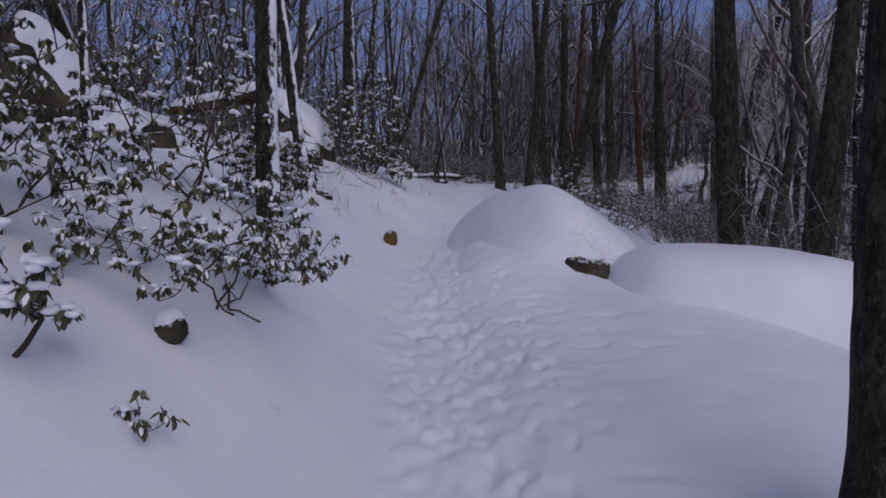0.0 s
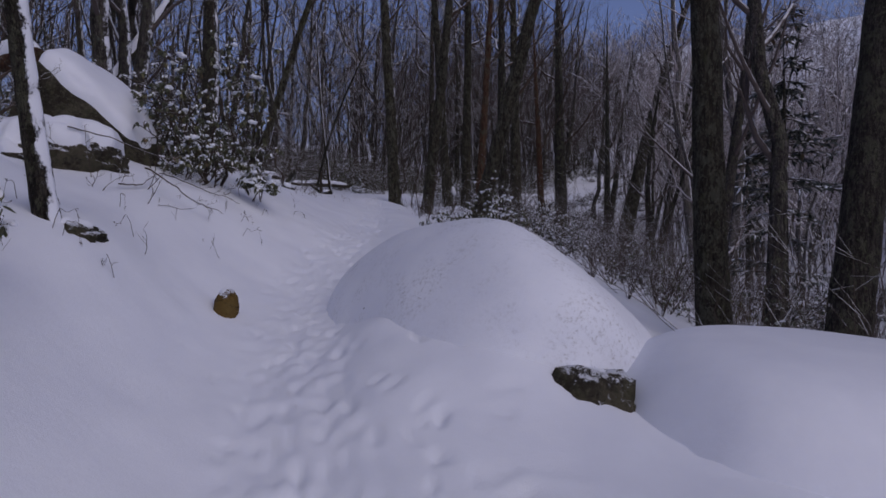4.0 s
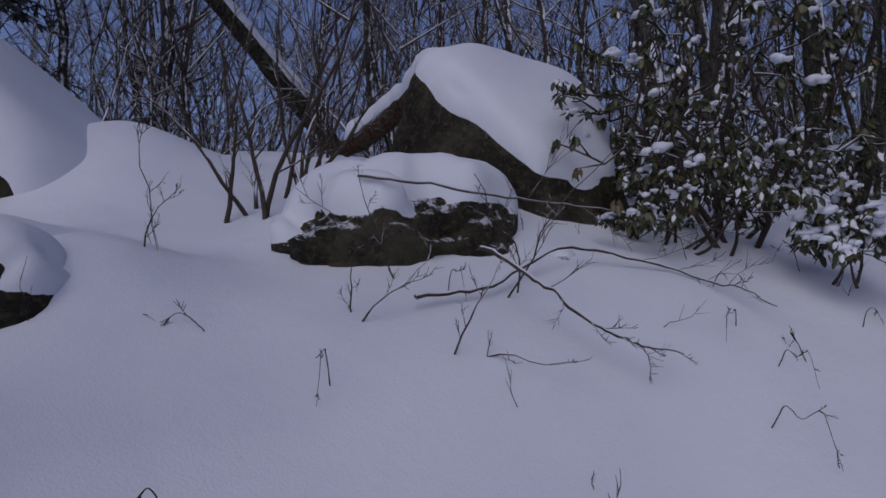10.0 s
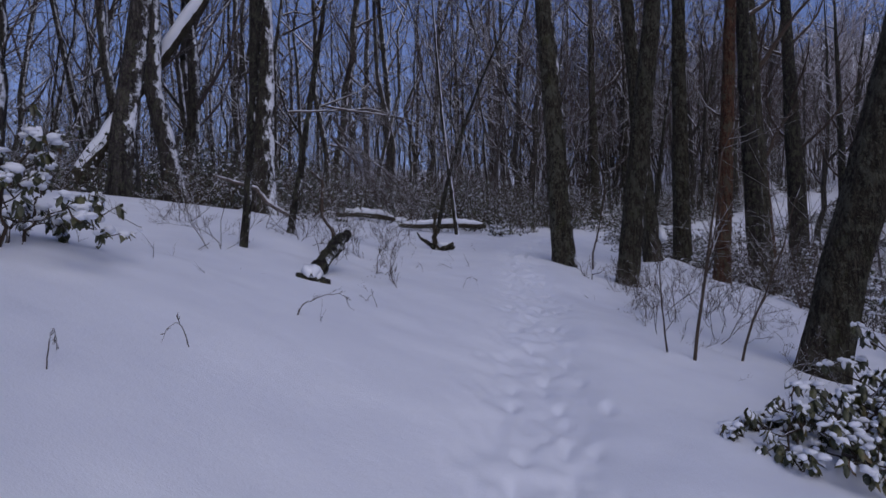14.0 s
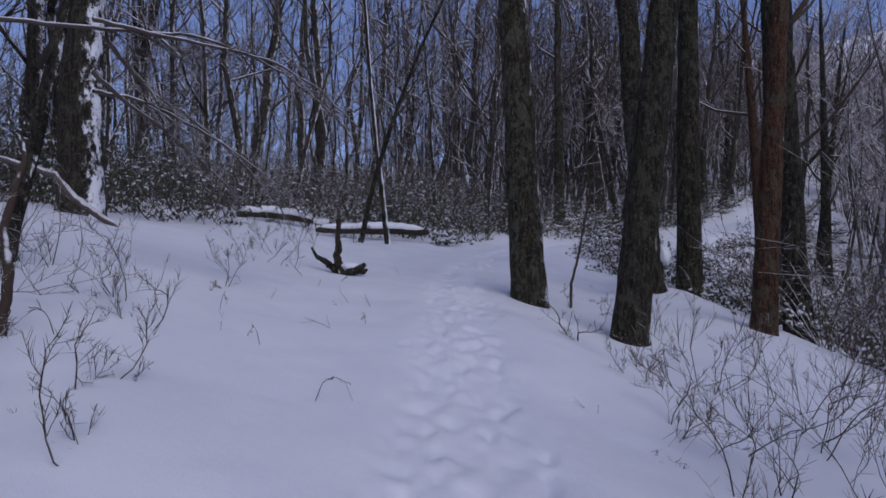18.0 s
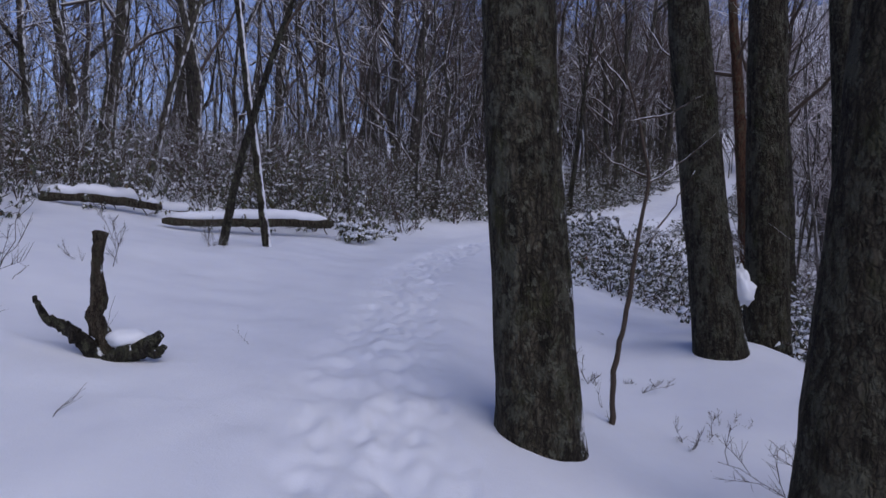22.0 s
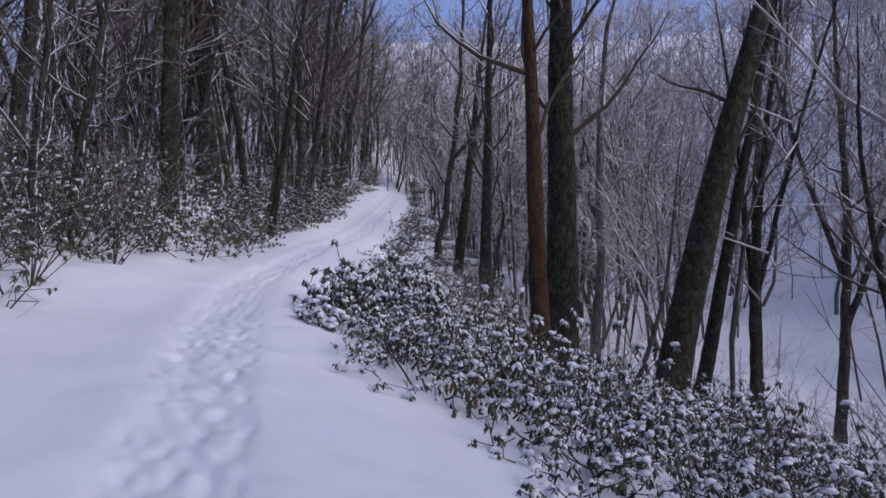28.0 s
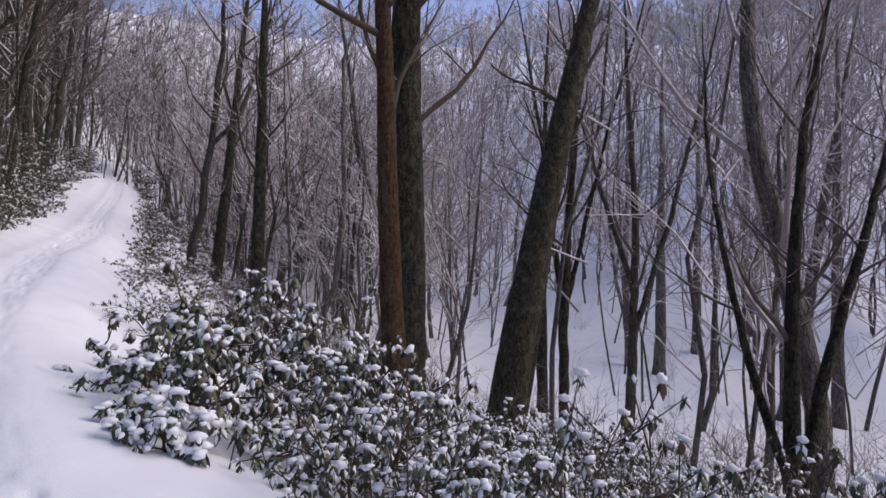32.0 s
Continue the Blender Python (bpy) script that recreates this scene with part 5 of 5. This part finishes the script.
def verge(count, y0, y1, d0, d1, wide, high):
    out = []
    for k in range(count):
        y = y0 + (y1 - y0) * (k + gardener.random()) / count
        out.append((float(trail_at(y)[0, 0]) + gardener.uniform(d0, d1), y, wide * gardener.uniform(0.8, 1.2), high * gardener.uniform(0.8, 1.2)))
    return out


far_laurel(verge(26, 43.5, 80, -2.8, -2.0, 1.6, 1.1) + verge(44, 46, 82, -11, -3.0, 1.9, 1.5), 71, "snow-dusted laurel thicket above the climbing path")
far_laurel(verge(26, 47, 80, 1.9, 2.7, 1.4, 0.8) + verge(46, 37.5, 64, 2.8, 8.5, 1.6, 0.75), 72, "low snow-dusted laurel below the climbing path")

# ---- fallen and dead wood ----
def log_with_snow(name, a, b, r0, r1, label, seed, bark=MAT_DEAD, snow_high=0.13, cover=(0.04, 0.96), bow=0.0):
    rng = np.random.default_rng(seed)
    a, b = np.array(a, float), np.array(b, float)
    ob = thing(name, a, label, "log", "fallen wood")
    s = np.linspace(0, 1, 26)
    path = np.outer(s, b - a) + np.column_stack([np.zeros((26, 2)), bow * 4 * s * (1 - s)]) + np.cumsum(rng.normal(0, 0.006, (26, 3)), 0)
    radii = np.linspace(r0, r1, 26) * (1 + 0.06 * rng.normal(size=26) + 0.14 * np.sin(s * 9 + seed))
    radii[[0, -1]] *= 0.55
    wood = Pile()
    wood.tube(path, radii, 14, 0.12, rng, True)
    made("wood", wood.mesh("wood"), bark, ob)
    if snow_high:
        keep = (s >= cover[0]) & (s <= cover[1])
        p, r = path[keep], radii[keep]
        lump = 1 + 0.2 * np.sin(np.linspace(0, 17, len(p)) + seed) + 0.12 * rng.normal(size=len(p))
        taper = np.minimum(1, np.minimum(np.arange(len(p)), np.arange(len(p))[::-1]) / 2.5) ** 0.6 * 0.7 + 0.3
        snow_on = Pile()
        snow_on.tube(p + np.array((0, 0, 1)) * (r * 0.62 + snow_high * 0.45 * taper * lump)[:, None], np.maximum(0.02, (r * 1.12) * taper) * (0.9 + 0.1 * lump), 12, 0.05, rng, True)
        made("snow", snow_on.mesh("snow"), MAT_SNOW_CAP, ob, "ridge of snow along the top")
    return ob


log_with_snow("fallen_log", (-1.75, 32.75, 5.27), (1.05, 33.25, 5.26), 0.075, 0.095, "fallen log with snow along its top", 3)
log_with_snow("fallen_log", (-1.90, 33.35, 5.50), (-3.8, 33.1, 5.70), 0.085, 0.09, "fallen log half hidden by laurel", 4, bow=0.08)
log_with_snow("fallen_log", (-2.6, 34.2, 5.55), (-0.9, 34.4, 5.42), 0.09, 0.08, "broken log behind the saplings", 5)
log_with_snow("fallen_log", (-5.85, 13.28, 4.40), (-3.52, 12.62, 4.56), 0.09, 0.13, "split brown trunk propped against a boulder", 6, MAT_BARK_RED, 0.12)
log_with_snow("leaning_log", (-8.6, 15.3, 5.1), (-7.4, 9.2, 9.6), 0.15, 0.09, "dead trunk leaning across the ridge", 7, MAT_BARK, 0.05)
log_with_snow("leaning_log", (-8.84, 27.25, 5.6), (-5.6, 29.1, 12.2), 0.17, 0.12, "pale dead trunk leaning among the trees", 8, MAT_DEAD, 0.06)
log_with_snow("broken_log", (-0.90, 18.95, 3.70), (-0.74, 19.8, 4.10), 0.085, 0.05, "broken dark log end sticking out of the snow", 9, MAT_BARK_DARK, 0.0)
log_with_snow("rotten_stump", (-0.98, 18.55, 3.60), (-0.72, 18.66, 3.62), 0.075, 0.06, "rotten dark stump end with snow on it", 10, MAT_BARK_DARK, 0.02, (0.3, 0.8))


def stub(ob, points, radii, mat, seed, name="prong", sides=10):
    rng = np.random.default_rng(seed)
    p = Pile()
    points, radii = np.array(points, float), np.array(radii, float)
    f = np.linspace(0, len(points) - 1, 5 * len(points))
    fine = np.column_stack([np.interp(f, np.arange(len(points)), points[:, k]) for k in range(3)]) + rng.normal(0, 0.004, (len(f), 3))
    p.tube(fine, np.interp(f, np.arange(len(points)), radii), sides, 0.25, rng, True)
    return made(name, p.mesh(name), mat, ob)


root = thing("upturned_root", on(-0.18, 25.9), "gnarled grey root with prongs standing out of the snow", "root", "fallen wood")
stub(root, [(0.03, 0.03, -0.12), (0.02, 0.03, 0.10), (-0.04, 0.0, 0.22), (0.0, 0.0, 0.34), (-0.02, 0.0, 0.52), (-0.01, 0.01, 0.68), (0.0, 0.01, 0.73)], (0.06, 0.055, 0.05, 0.05, 0.032, 0.034, 0.045), MAT_DEAD, 1)
stub(root, [(0.04, -0.02, -0.08), (-0.08, -0.02, 0.08), (-0.19, 0.0, 0.17), (-0.29, 0.0, 0.22)], (0.055, 0.048, 0.038, 0.026), MAT_BARK_DARK, 2)
stub(root, [(-0.27, 0.0, 0.20), (-0.33, 0.01, 0.26), (-0.37, 0.02, 0.36)], (0.026, 0.022, 0.012), MAT_BARK_DARK, 3)
stub(root, [(0.05, -0.04, -0.04), (0.16, -0.06, 0.02), (0.26, -0.06, 0.04), (0.36, -0.06, 0.13)], (0.045, 0.05, 0.055, 0.03), MAT_BARK_DARK, 4)
stub(root, [(0.26, -0.06, 0.05), (0.34, -0.08, 0.02), (0.40, -0.08, 0.05)], (0.045, 0.035, 0.02), MAT_BARK_DARK, 5)
v, t = ICO[3]
made("snow", mesh_from("snow", v * np.array((0.13, 0.09, 0.06)) * (1 + 0.2 * lumpy(v, 1.5, 4, 2))[:, None] + np.array((0.17, 0.0, 0.10)), None, t), MAT_SNOW_CAP, root, "pillow of snow between the prongs")


# ---- twigs, saplings and weeds standing out of the snow ----
def twig_plant(at, high, seed, label, name="sapling", stems=1, lean=(0, 0), wild=0.14, branches=6, r=0.008, mat=MAT_TWIG, depth=1, group="bare saplings", reach=0.45, fan=0.35):
    rng = np.random.default_rng(seed)
    ob = thing(name, at, label, "sapling", group)
    for k in range(stems):
        way = np.array((lean[0] + rng.normal(0, fan if stems > 1 else 0.05), lean[1] + rng.normal(0, fan if stems > 1 else 0.05), 1.0))
        h = high * (1 if k == 0 else rng.uniform(0.5, 1.0))
        path = limb_path(rng, (rng.normal(0, 0.02 * stems), rng.normal(0, 0.02 * stems), -0.12), way, h, 9, 0.1, wild)
        p = Pile()
        p.tube(path, np.linspace(r, r * 0.25, 9), 5)
        made("stem", p.mesh("stem"), mat, ob)
        if branches:
            q = Pile()
            sprays(rng, q, path, r * 0.5, h * reach, branches, depth, 3, 1.1, 0.0, 0.0018)
            made("twig_spray", q.mesh("twig_spray"), mat, ob)["kind"] = "stuff"
    return ob


twig_plant(on(2.36, 18.41), 2.6, 1, "dark bare sapling with spreading twigs", r=0.016, branches=9, reach=0.35)
twig_plant(on(2.90, 18.8), 2.0, 2, "dark bare sapling with spreading twigs", r=0.013, branches=8, reach=0.35)
twig_plant(on(2.2, 18.5), 1.1, 3, "thin leaning sapling in the snow", r=0.010, branches=6, lean=(-0.2, 0))
bent = thing("sapling", on(2.93, 25.55), "crooked dark sapling beside an oak", "sapling", "bare saplings")
stub(bent, [(0.0, 0, -0.1), (0.0, 0.0, 0.3), (0.10, 0.05, 0.65), (0.20, 0.1, 1.1), (0.30, 0.12, 1.55), (0.22, 0.2, 2.1), (0.05, 0.25, 2.7)], (0.020, 0.018, 0.016, 0.014, 0.011, 0.008, 0.004), MAT_TWIG, 14, "stem", 8)
for k, (z, dx, dz) in enumerate(((1.5, 0.5, 0.35), (1.55, -0.45, 0.3), (1.1, 0.35, 0.5), (1.9, 0.4, 0.2), (2.1, -0.5, 0.5))):
    stub(bent, [(0.28 - 0.12 * (z > 1.8), 0.12, z), (0.28 + dx * 0.5, 0.2, z + dz * 0.4), (0.28 + dx, 0.15, z + dz)], (0.008, 0.0055, 0.0025), MAT_TWIG, 15 + k, "branch", 5)
twig_plant(on(2.5, 23.3), 0.7, 5, "low crooked twig shrub in the snow", "twig_shrub", 3, r=0.010, branches=7, wild=0.3, fan=0.6)
for k, (x, y, h) in enumerate(((2.9, 20.4, 1.1), (2.4, 19.3, 0.8), (3.1, 19.6, 1.3), (3.4, 21.2, 1.2), (2.6, 21.3, 0.7), (3.3, 22.6, 1.0), (2.75, 22.3, 0.6), (3.9, 22.0, 1.3), (4.2, 20.6, 1.3), (3.6, 23.3, 0.8), (4.3, 23.8, 1.0), (3.0, 18.0, 0.9), (4.6, 19.2, 1.4), (2.5, 20.3, 0.9), (2.75, 21.0, 1.2), (3.3, 20.2, 1.3), (3.0, 23.0, 0.6), (3.75, 21.4, 1.4), (2.35, 20.9, 0.55), (3.7, 24.6, 0.9), (3.5, 25.6, 0.5), (3.3, 26.2, 0.45))):
    twig_plant(on(x, y), h, 20 + k, "tangled bare shrub with snow-edged twigs", "twig_shrub", 3, r=0.0048, branches=8, wild=0.28, fan=0.8, group="bare shrubs", mat=MAT_TWIG)
for k, (x, y, h) in enumerate(((-0.79, 21.45, 0.55), (-1.2, 21.9, 0.7), (-1.6, 21.0, 0.8), (-1.9, 22.3, 0.6), (-0.9, 23.3, 0.5), (-1.1, 20.1, 0.6), (-2.3, 21.4, 0.9), (-0.88, 25.5, 0.75), (-1.4, 26.5, 0.7), (-1.0, 28.5, 0.6), (-0.55, 30.6, 0.4), (-1.9, 18.9, 0.8), (-2.6, 19.5, 0.9), (-2.9, 20.4, 0.8), (-3.3, 21.5, 0.8), (-0.2, 19.6, 0.45), (-0.5, 20.3, 0.4))):
    twig_plant(on(x, y), h * 1.4, 50 + k, "thin bare shrub poking through the snow", "twig_shrub", 3 + k % 3, r=0.0048, branches=8, wild=0.26, fan=0.6, group="bare shrubs")
for k, (x, y, h, n) in enumerate(((-3.75, 11.0, 1.7, 6), (-4.2, 11.6, 2.0, 5), (-5.0, 13.4, 2.6, 4), (-6.3, 13.3, 3.0, 4), (-7.4, 12.6, 3.0, 4), (-5.6, 15.0, 3.2, 4), (-4.4, 14.9, 3.0, 3), (-8.4, 11.5, 3.2, 4), (-7.8, 14.6, 3.4, 4))):
    twig_plant(on(x, y), h, 90 + k, "bare multi-stemmed shrub on the ridge", "shrub", n, r=0.020, branches=6, wild=0.12, fan=0.32, group="bare shrubs", reach=0.4)
for k, (x, y, h, lx, ly) in enumerate(((-1.95, 11.2, 0.9, 0.5, -0.2), (-2.2, 10.6, 0.7, 0.5, -0.3), (-2.4, 11.0, 0.8, 0.0, 0.0), (-2.9, 10.0, 0.8, -0.6, 0.3), (-1.75, 10.7, 0.5, 0.3, 0.1))):
    twig_plant(on(x, y), h, 120 + k, "thin dead stems poking through the snow", "dead_branch", 2, (lx, ly), r=0.0055, branches=5, wild=0.22, group="bare shrubs", reach=0.3)
limb = thing("fallen_limb", on(-2.4, 24.85), "snow-covered limb arched into the snow", "branch", "fallen wood")
stub(limb, [(0.1, 0, -0.12), (-0.5, 0.2, 0.15), (-1.05, 0.5, 0.45), (-1.3, 0.45, 0.75), (-2.1, 0.3, 1.0)], (0.035, 0.045, 0.05, 0.045, 0.03), MAT_TWIG_SNOWY, 8, "limb")
limb = thing("fallen_limb", on(-1.1, 20.45), "dark crooked limb standing in the snow", "branch", "fallen wood")
stub(limb, [(0.03, 0, -0.12), (0.0, 0.1, 0.3), (-0.2, 0.35, 0.55), (-0.25, 0.6, 1.0), (-0.5, 0.9, 1.2)], (0.022, 0.026, 0.022, 0.016, 0.008), MAT_STEM, 9, "limb")


def bough(points, r, seed, label, name="bare_bough", mat=MAT_TWIG_SNOWY, twigs=16, reach=0.3, droop=0.5, rough=0.006):
    """A crooked branch through a few points, with finer twigs along it."""
    points = np.array(points, float)
    rng = np.random.default_rng(seed)
    ob = thing(name, points[0], label, "branch", "bare branches")
    points = points - points[0]
    f = np.linspace(0, len(points) - 1, 6 * len(points))
    path = np.column_stack([np.interp(f, np.arange(len(points)), points[:, k]) for k in range(3)])
    for _ in range(3):
        path[1:-1] = (path[:-2] + 2 * path[1:-1] + path[2:]) / 4
    path[1:] += np.cumsum(rng.normal(0, rough, (len(path) - 1, 3)), 0)
    p, q = Pile(), Pile()
    p.tube(path, np.linspace(r, r * 0.3, len(path)), 6, 0.15, rng)
    made("limb", p.mesh("limb"), mat, ob)
    sprays(rng, q, path, r * 0.4, reach * np.linalg.norm(points[-1]), twigs, 1, 3, 0.7, droop, 0.002)
    made("twig_spray", q.mesh("twig_spray"), mat, ob)["kind"] = "stuff"
    return ob


for k, line in enumerate((
    [(-1.38, 22.33, 5.56), (-1.27, 22.62, 5.58), (-0.96, 23.00, 5.43), (-0.61, 23.35, 5.14), (-0.35, 23.62, 4.95)],
    [(-1.20, 22.46, 6.16), (-0.87, 22.85, 6.21), (-0.46, 23.22, 6.23), (0.02, 23.54, 6.02), (0.40, 23.79, 5.67)],
    [(-1.25, 22.42, 5.44), (-1.07, 22.94, 5.23), (-0.81, 23.45, 4.87)],
    [(-1.39, 22.33, 5.84), (-1.35, 22.56, 5.73), (-1.14, 22.90, 5.59), (-0.85, 23.25, 5.29), (-0.40, 23.60, 4.71)],
    [(-1.51, 22.23, 6.11), (-1.04, 22.82, 6.29), (-0.43, 23.35, 6.16), (0.06, 23.73, 5.81)]
)):
    start = np.array(line[0]) * 2 - np.array(line[1])
    bough([start] + line, 0.02, 400 + k, "drooping bare bough thick with frosted twigs", twigs=22, reach=0.26)
bough([(-2.05, 10.75, 2.80), (-1.92, 11.1, 2.84), (-1.85, 11.63, 3.07), (-1.52, 12.07, 2.90), (-1.26, 12.10, 2.76), (-1.02, 12.08, 2.63)], 0.012, 410, "dead branch bowed over the snow", "dead_branch", MAT_TWIG, 8, 0.22, 0.2)
bough([(-1.86, 10.95, 3.0), (-1.71, 11.01, 2.91), (-1.55, 11.05, 2.79), (-1.37, 11.11, 2.66), (-1.24, 11.17, 2.60), (-1.10, 11.29, 2.56)], 0.012, 411, "dead branch lying along the snow", "dead_branch", MAT_TWIG, 8, 0.28, 0.1)
bough([(-2.6, 10.9, 3.40), (-2.15, 11.05, 3.32), (-2.0, 11.6, 3.30), (-1.75, 12.1, 3.28), (-1.45, 12.5, 3.22)], 0.009, 412, "thin pale dead branch over the snow", "dead_branch", MAT_TWIG_SNOWY, 8, 0.25, 0.2)

bough([(-0.62, 17.22, 3.32), (-0.58, 17.25, 3.45), (-0.45, 17.27, 3.50), (-0.33, 17.30, 3.44), (-0.30, 17.32, 3.33)], 0.006, 413, "arched twig caught in the snow", "dead_branch", MAT_TWIG, 5, 0.3, 0.3)
fine_trunk(on(-2.05, 21.9), 8, 0.055, (0.9, 0.9), 133, "slim dark tree with boughs sweeping down to the snow", MAT_BARK_DARK, sides=12, points=50, first=0.3, limbs=10, reach=2.2, flare=0.2, twig_mat=MAT_TWIG_SNOWY)
# dry stems bent over into hoops
hoops = random.Random(57)
for k in range(28):
    y = hoops.uniform(8.2, 14.5) if k < 19 else hoops.uniform(15, 24)
    x = float(trail_at(y)[0, 0]) - hoops.uniform(0.7, 2.3)
    a, w, h = hoops.uniform(0, 6.28), hoops.uniform(0.10, 0.26), hoops.uniform(0.05, 0.16)
    foot = np.array(on(x, y))
    go = np.array((math.cos(a), math.sin(a), 0)) * w
    tip = np.array(on(x + go[0], y + go[1]))
    bough([foot - np.array((0, 0, 0.04)), foot + 0.25 * go + np.array((0, 0, h * 0.8)), (foot + tip) / 2 + np.array((0, 0, h)), foot + 0.8 * go + np.array((0, 0, h * 0.75)), tip + np.array((0, 0, 0.015))], 0.0026, 430 + k, "dry weed stem bent over in the snow", "weed_stalk", MAT_STEM, 4, 0.35, 0.4, 0.0012)
# weed stalks scattered on the open snow
weeds = random.Random(31)
stalks = []
while len(stalks) < 90:
    y = weeds.uniform(1.5, 28)
    d = weeds.choice((-1, -1, 1)) * weeds.uniform(0.75, 3.6)
    x = float(trail_at(y)[0, 0]) + d
    if d > 0 and y < 12:
        continue
    if len(stalks) < 5:
        stalks.append(twig_plant(on(x, y), 0.34, 160 + len(stalks), "thin dead weed stalk in the snow", "weed_stalk", 1, (weeds.uniform(-0.6, 0.6), weeds.uniform(-0.6, 0.6)), 0.28, 3, 0.0035, MAT_STEM, 0, "dead weed stalks"))
    else:
        k = weeds.uniform(0.5, 1.2)
        stalks.append(copy_thing(weeds.choice(stalks[:5]), Matrix.Translation(on(x, y)) @ Euler((weeds.gauss(0, 0.3), weeds.gauss(0, 0.3), weeds.uniform(0, 6.28))).to_matrix().to_4x4() @ Matrix.Diagonal((k, k, k, 1))))

# tangled brush under the woods, beyond counting
def brush(count, spot, seed, label, high=1.3, mat=MAT_TWIG_SNOWY):
    rng, pick, pile = np.random.default_rng(seed), random.Random(seed), Pile()
    n = 0
    while n < count:
        x, y = spot(pick)
        if x is None:
            continue
        n += 1
        base = np.array((x, y, ground_z(x, y) - 0.1))
        way = np.column_stack([rng.normal(0, 0.45, (9, 2)), np.ones(9)])
        length = high * rng.uniform(0.4, 1.2, (9, 1))
        knee = base + way * length * 0.35 + rng.normal(0, 0.06, (9, 3)) * high
        mid = knee + way * length * 0.33 + rng.normal(0, 0.09, (9, 3)) * high
        tip = mid + (way + np.column_stack([rng.normal(0, 0.5, (9, 2)), rng.normal(-0.2, 0.4, 9)])) * length * 0.3
        pile.sticks(np.tile(base, (9, 1)), knee, 0.009, 0.007)
        pile.sticks(knee, mid, 0.007, 0.005)
        pile.sticks(mid, tip, 0.005, 0.003)
        start = np.concatenate([knee + (mid - knee) * rng.uniform(0, 1, (9, 1)), mid, mid + (tip - mid) * rng.uniform(0.2, 0.8, (9, 1))])
        pile.sticks(start, start + np.tile(way * length, (3, 1)) * 0.12 + rng.normal(0, 0.13, (27, 3)) * high * np.array((1, 1, 0.6)), 0.0045, 0.002)
    ob = made("brush", pile.mesh("brush"), mat)
    tagged(ob, label, "brush", kind="stuff")


def brush_spot(x0, x1, y0, y1, test):
    def spot(pick):
        x, y = pick.uniform(x0, x1), pick.uniform(y0, y1)
        return (x, y) if test(x, y, trail_gap(x, y)) else (None, None)
    return spot


brush(520, brush_spot(-20, 6, 27, 46, lambda x, y, d: d < -2 and y > 33.5 - max(0, -3 - x)), 41, "brown twiggy undergrowth among the laurel", 1.7, MAT_TWIG)
brush(300, brush_spot(5, 26, 8, 50, lambda x, y, d: d > 4.3 and not (28 < y < 37 and d < 9)), 42, "frosted undergrowth on the slope below the path", 1.5)
brush(190, brush_spot(5, 30, 33, 60, lambda x, y, d: 4.0 < d < 13), 43, "frosted twigs above the laurel slope", 0.75, MAT_TWIG_SNOWY)
# valley brush: frost plus haze painted into the twig colour
brush(340, brush_spot(24, 95, -10, 90, lambda x, y, d: d > 12), 44, "frosted undergrowth across the valley, coloured pale as by haze", 2.6, MAT_TWIG_HAZE_FROST)
brush(200, brush_spot(-30, -8, -2, 34, lambda x, y, d: d < -9), 45, "bare undergrowth on the ridge", 2.2)
brush(230, brush_spot(-22, 26, 37, 78, lambda x, y, d: d < -3.0), 46, "tall grey-brown saplings and twigs among the trees", 3.6, MAT_TWIG_SNOWY)
brush(190, brush_spot(5, 24, 5, 31, lambda x, y, d: d > 4.8), 47, "brown twiggy undergrowth on the downhill side", 2.4, MAT_TWIG)
brush(110, brush_spot(30, 95, 78, 130, lambda x, y, d: y > 86 or abs(d) > 2), 48, "tangled undergrowth on the hill above the path", 3.6, MAT_TWIG_SNOWY)
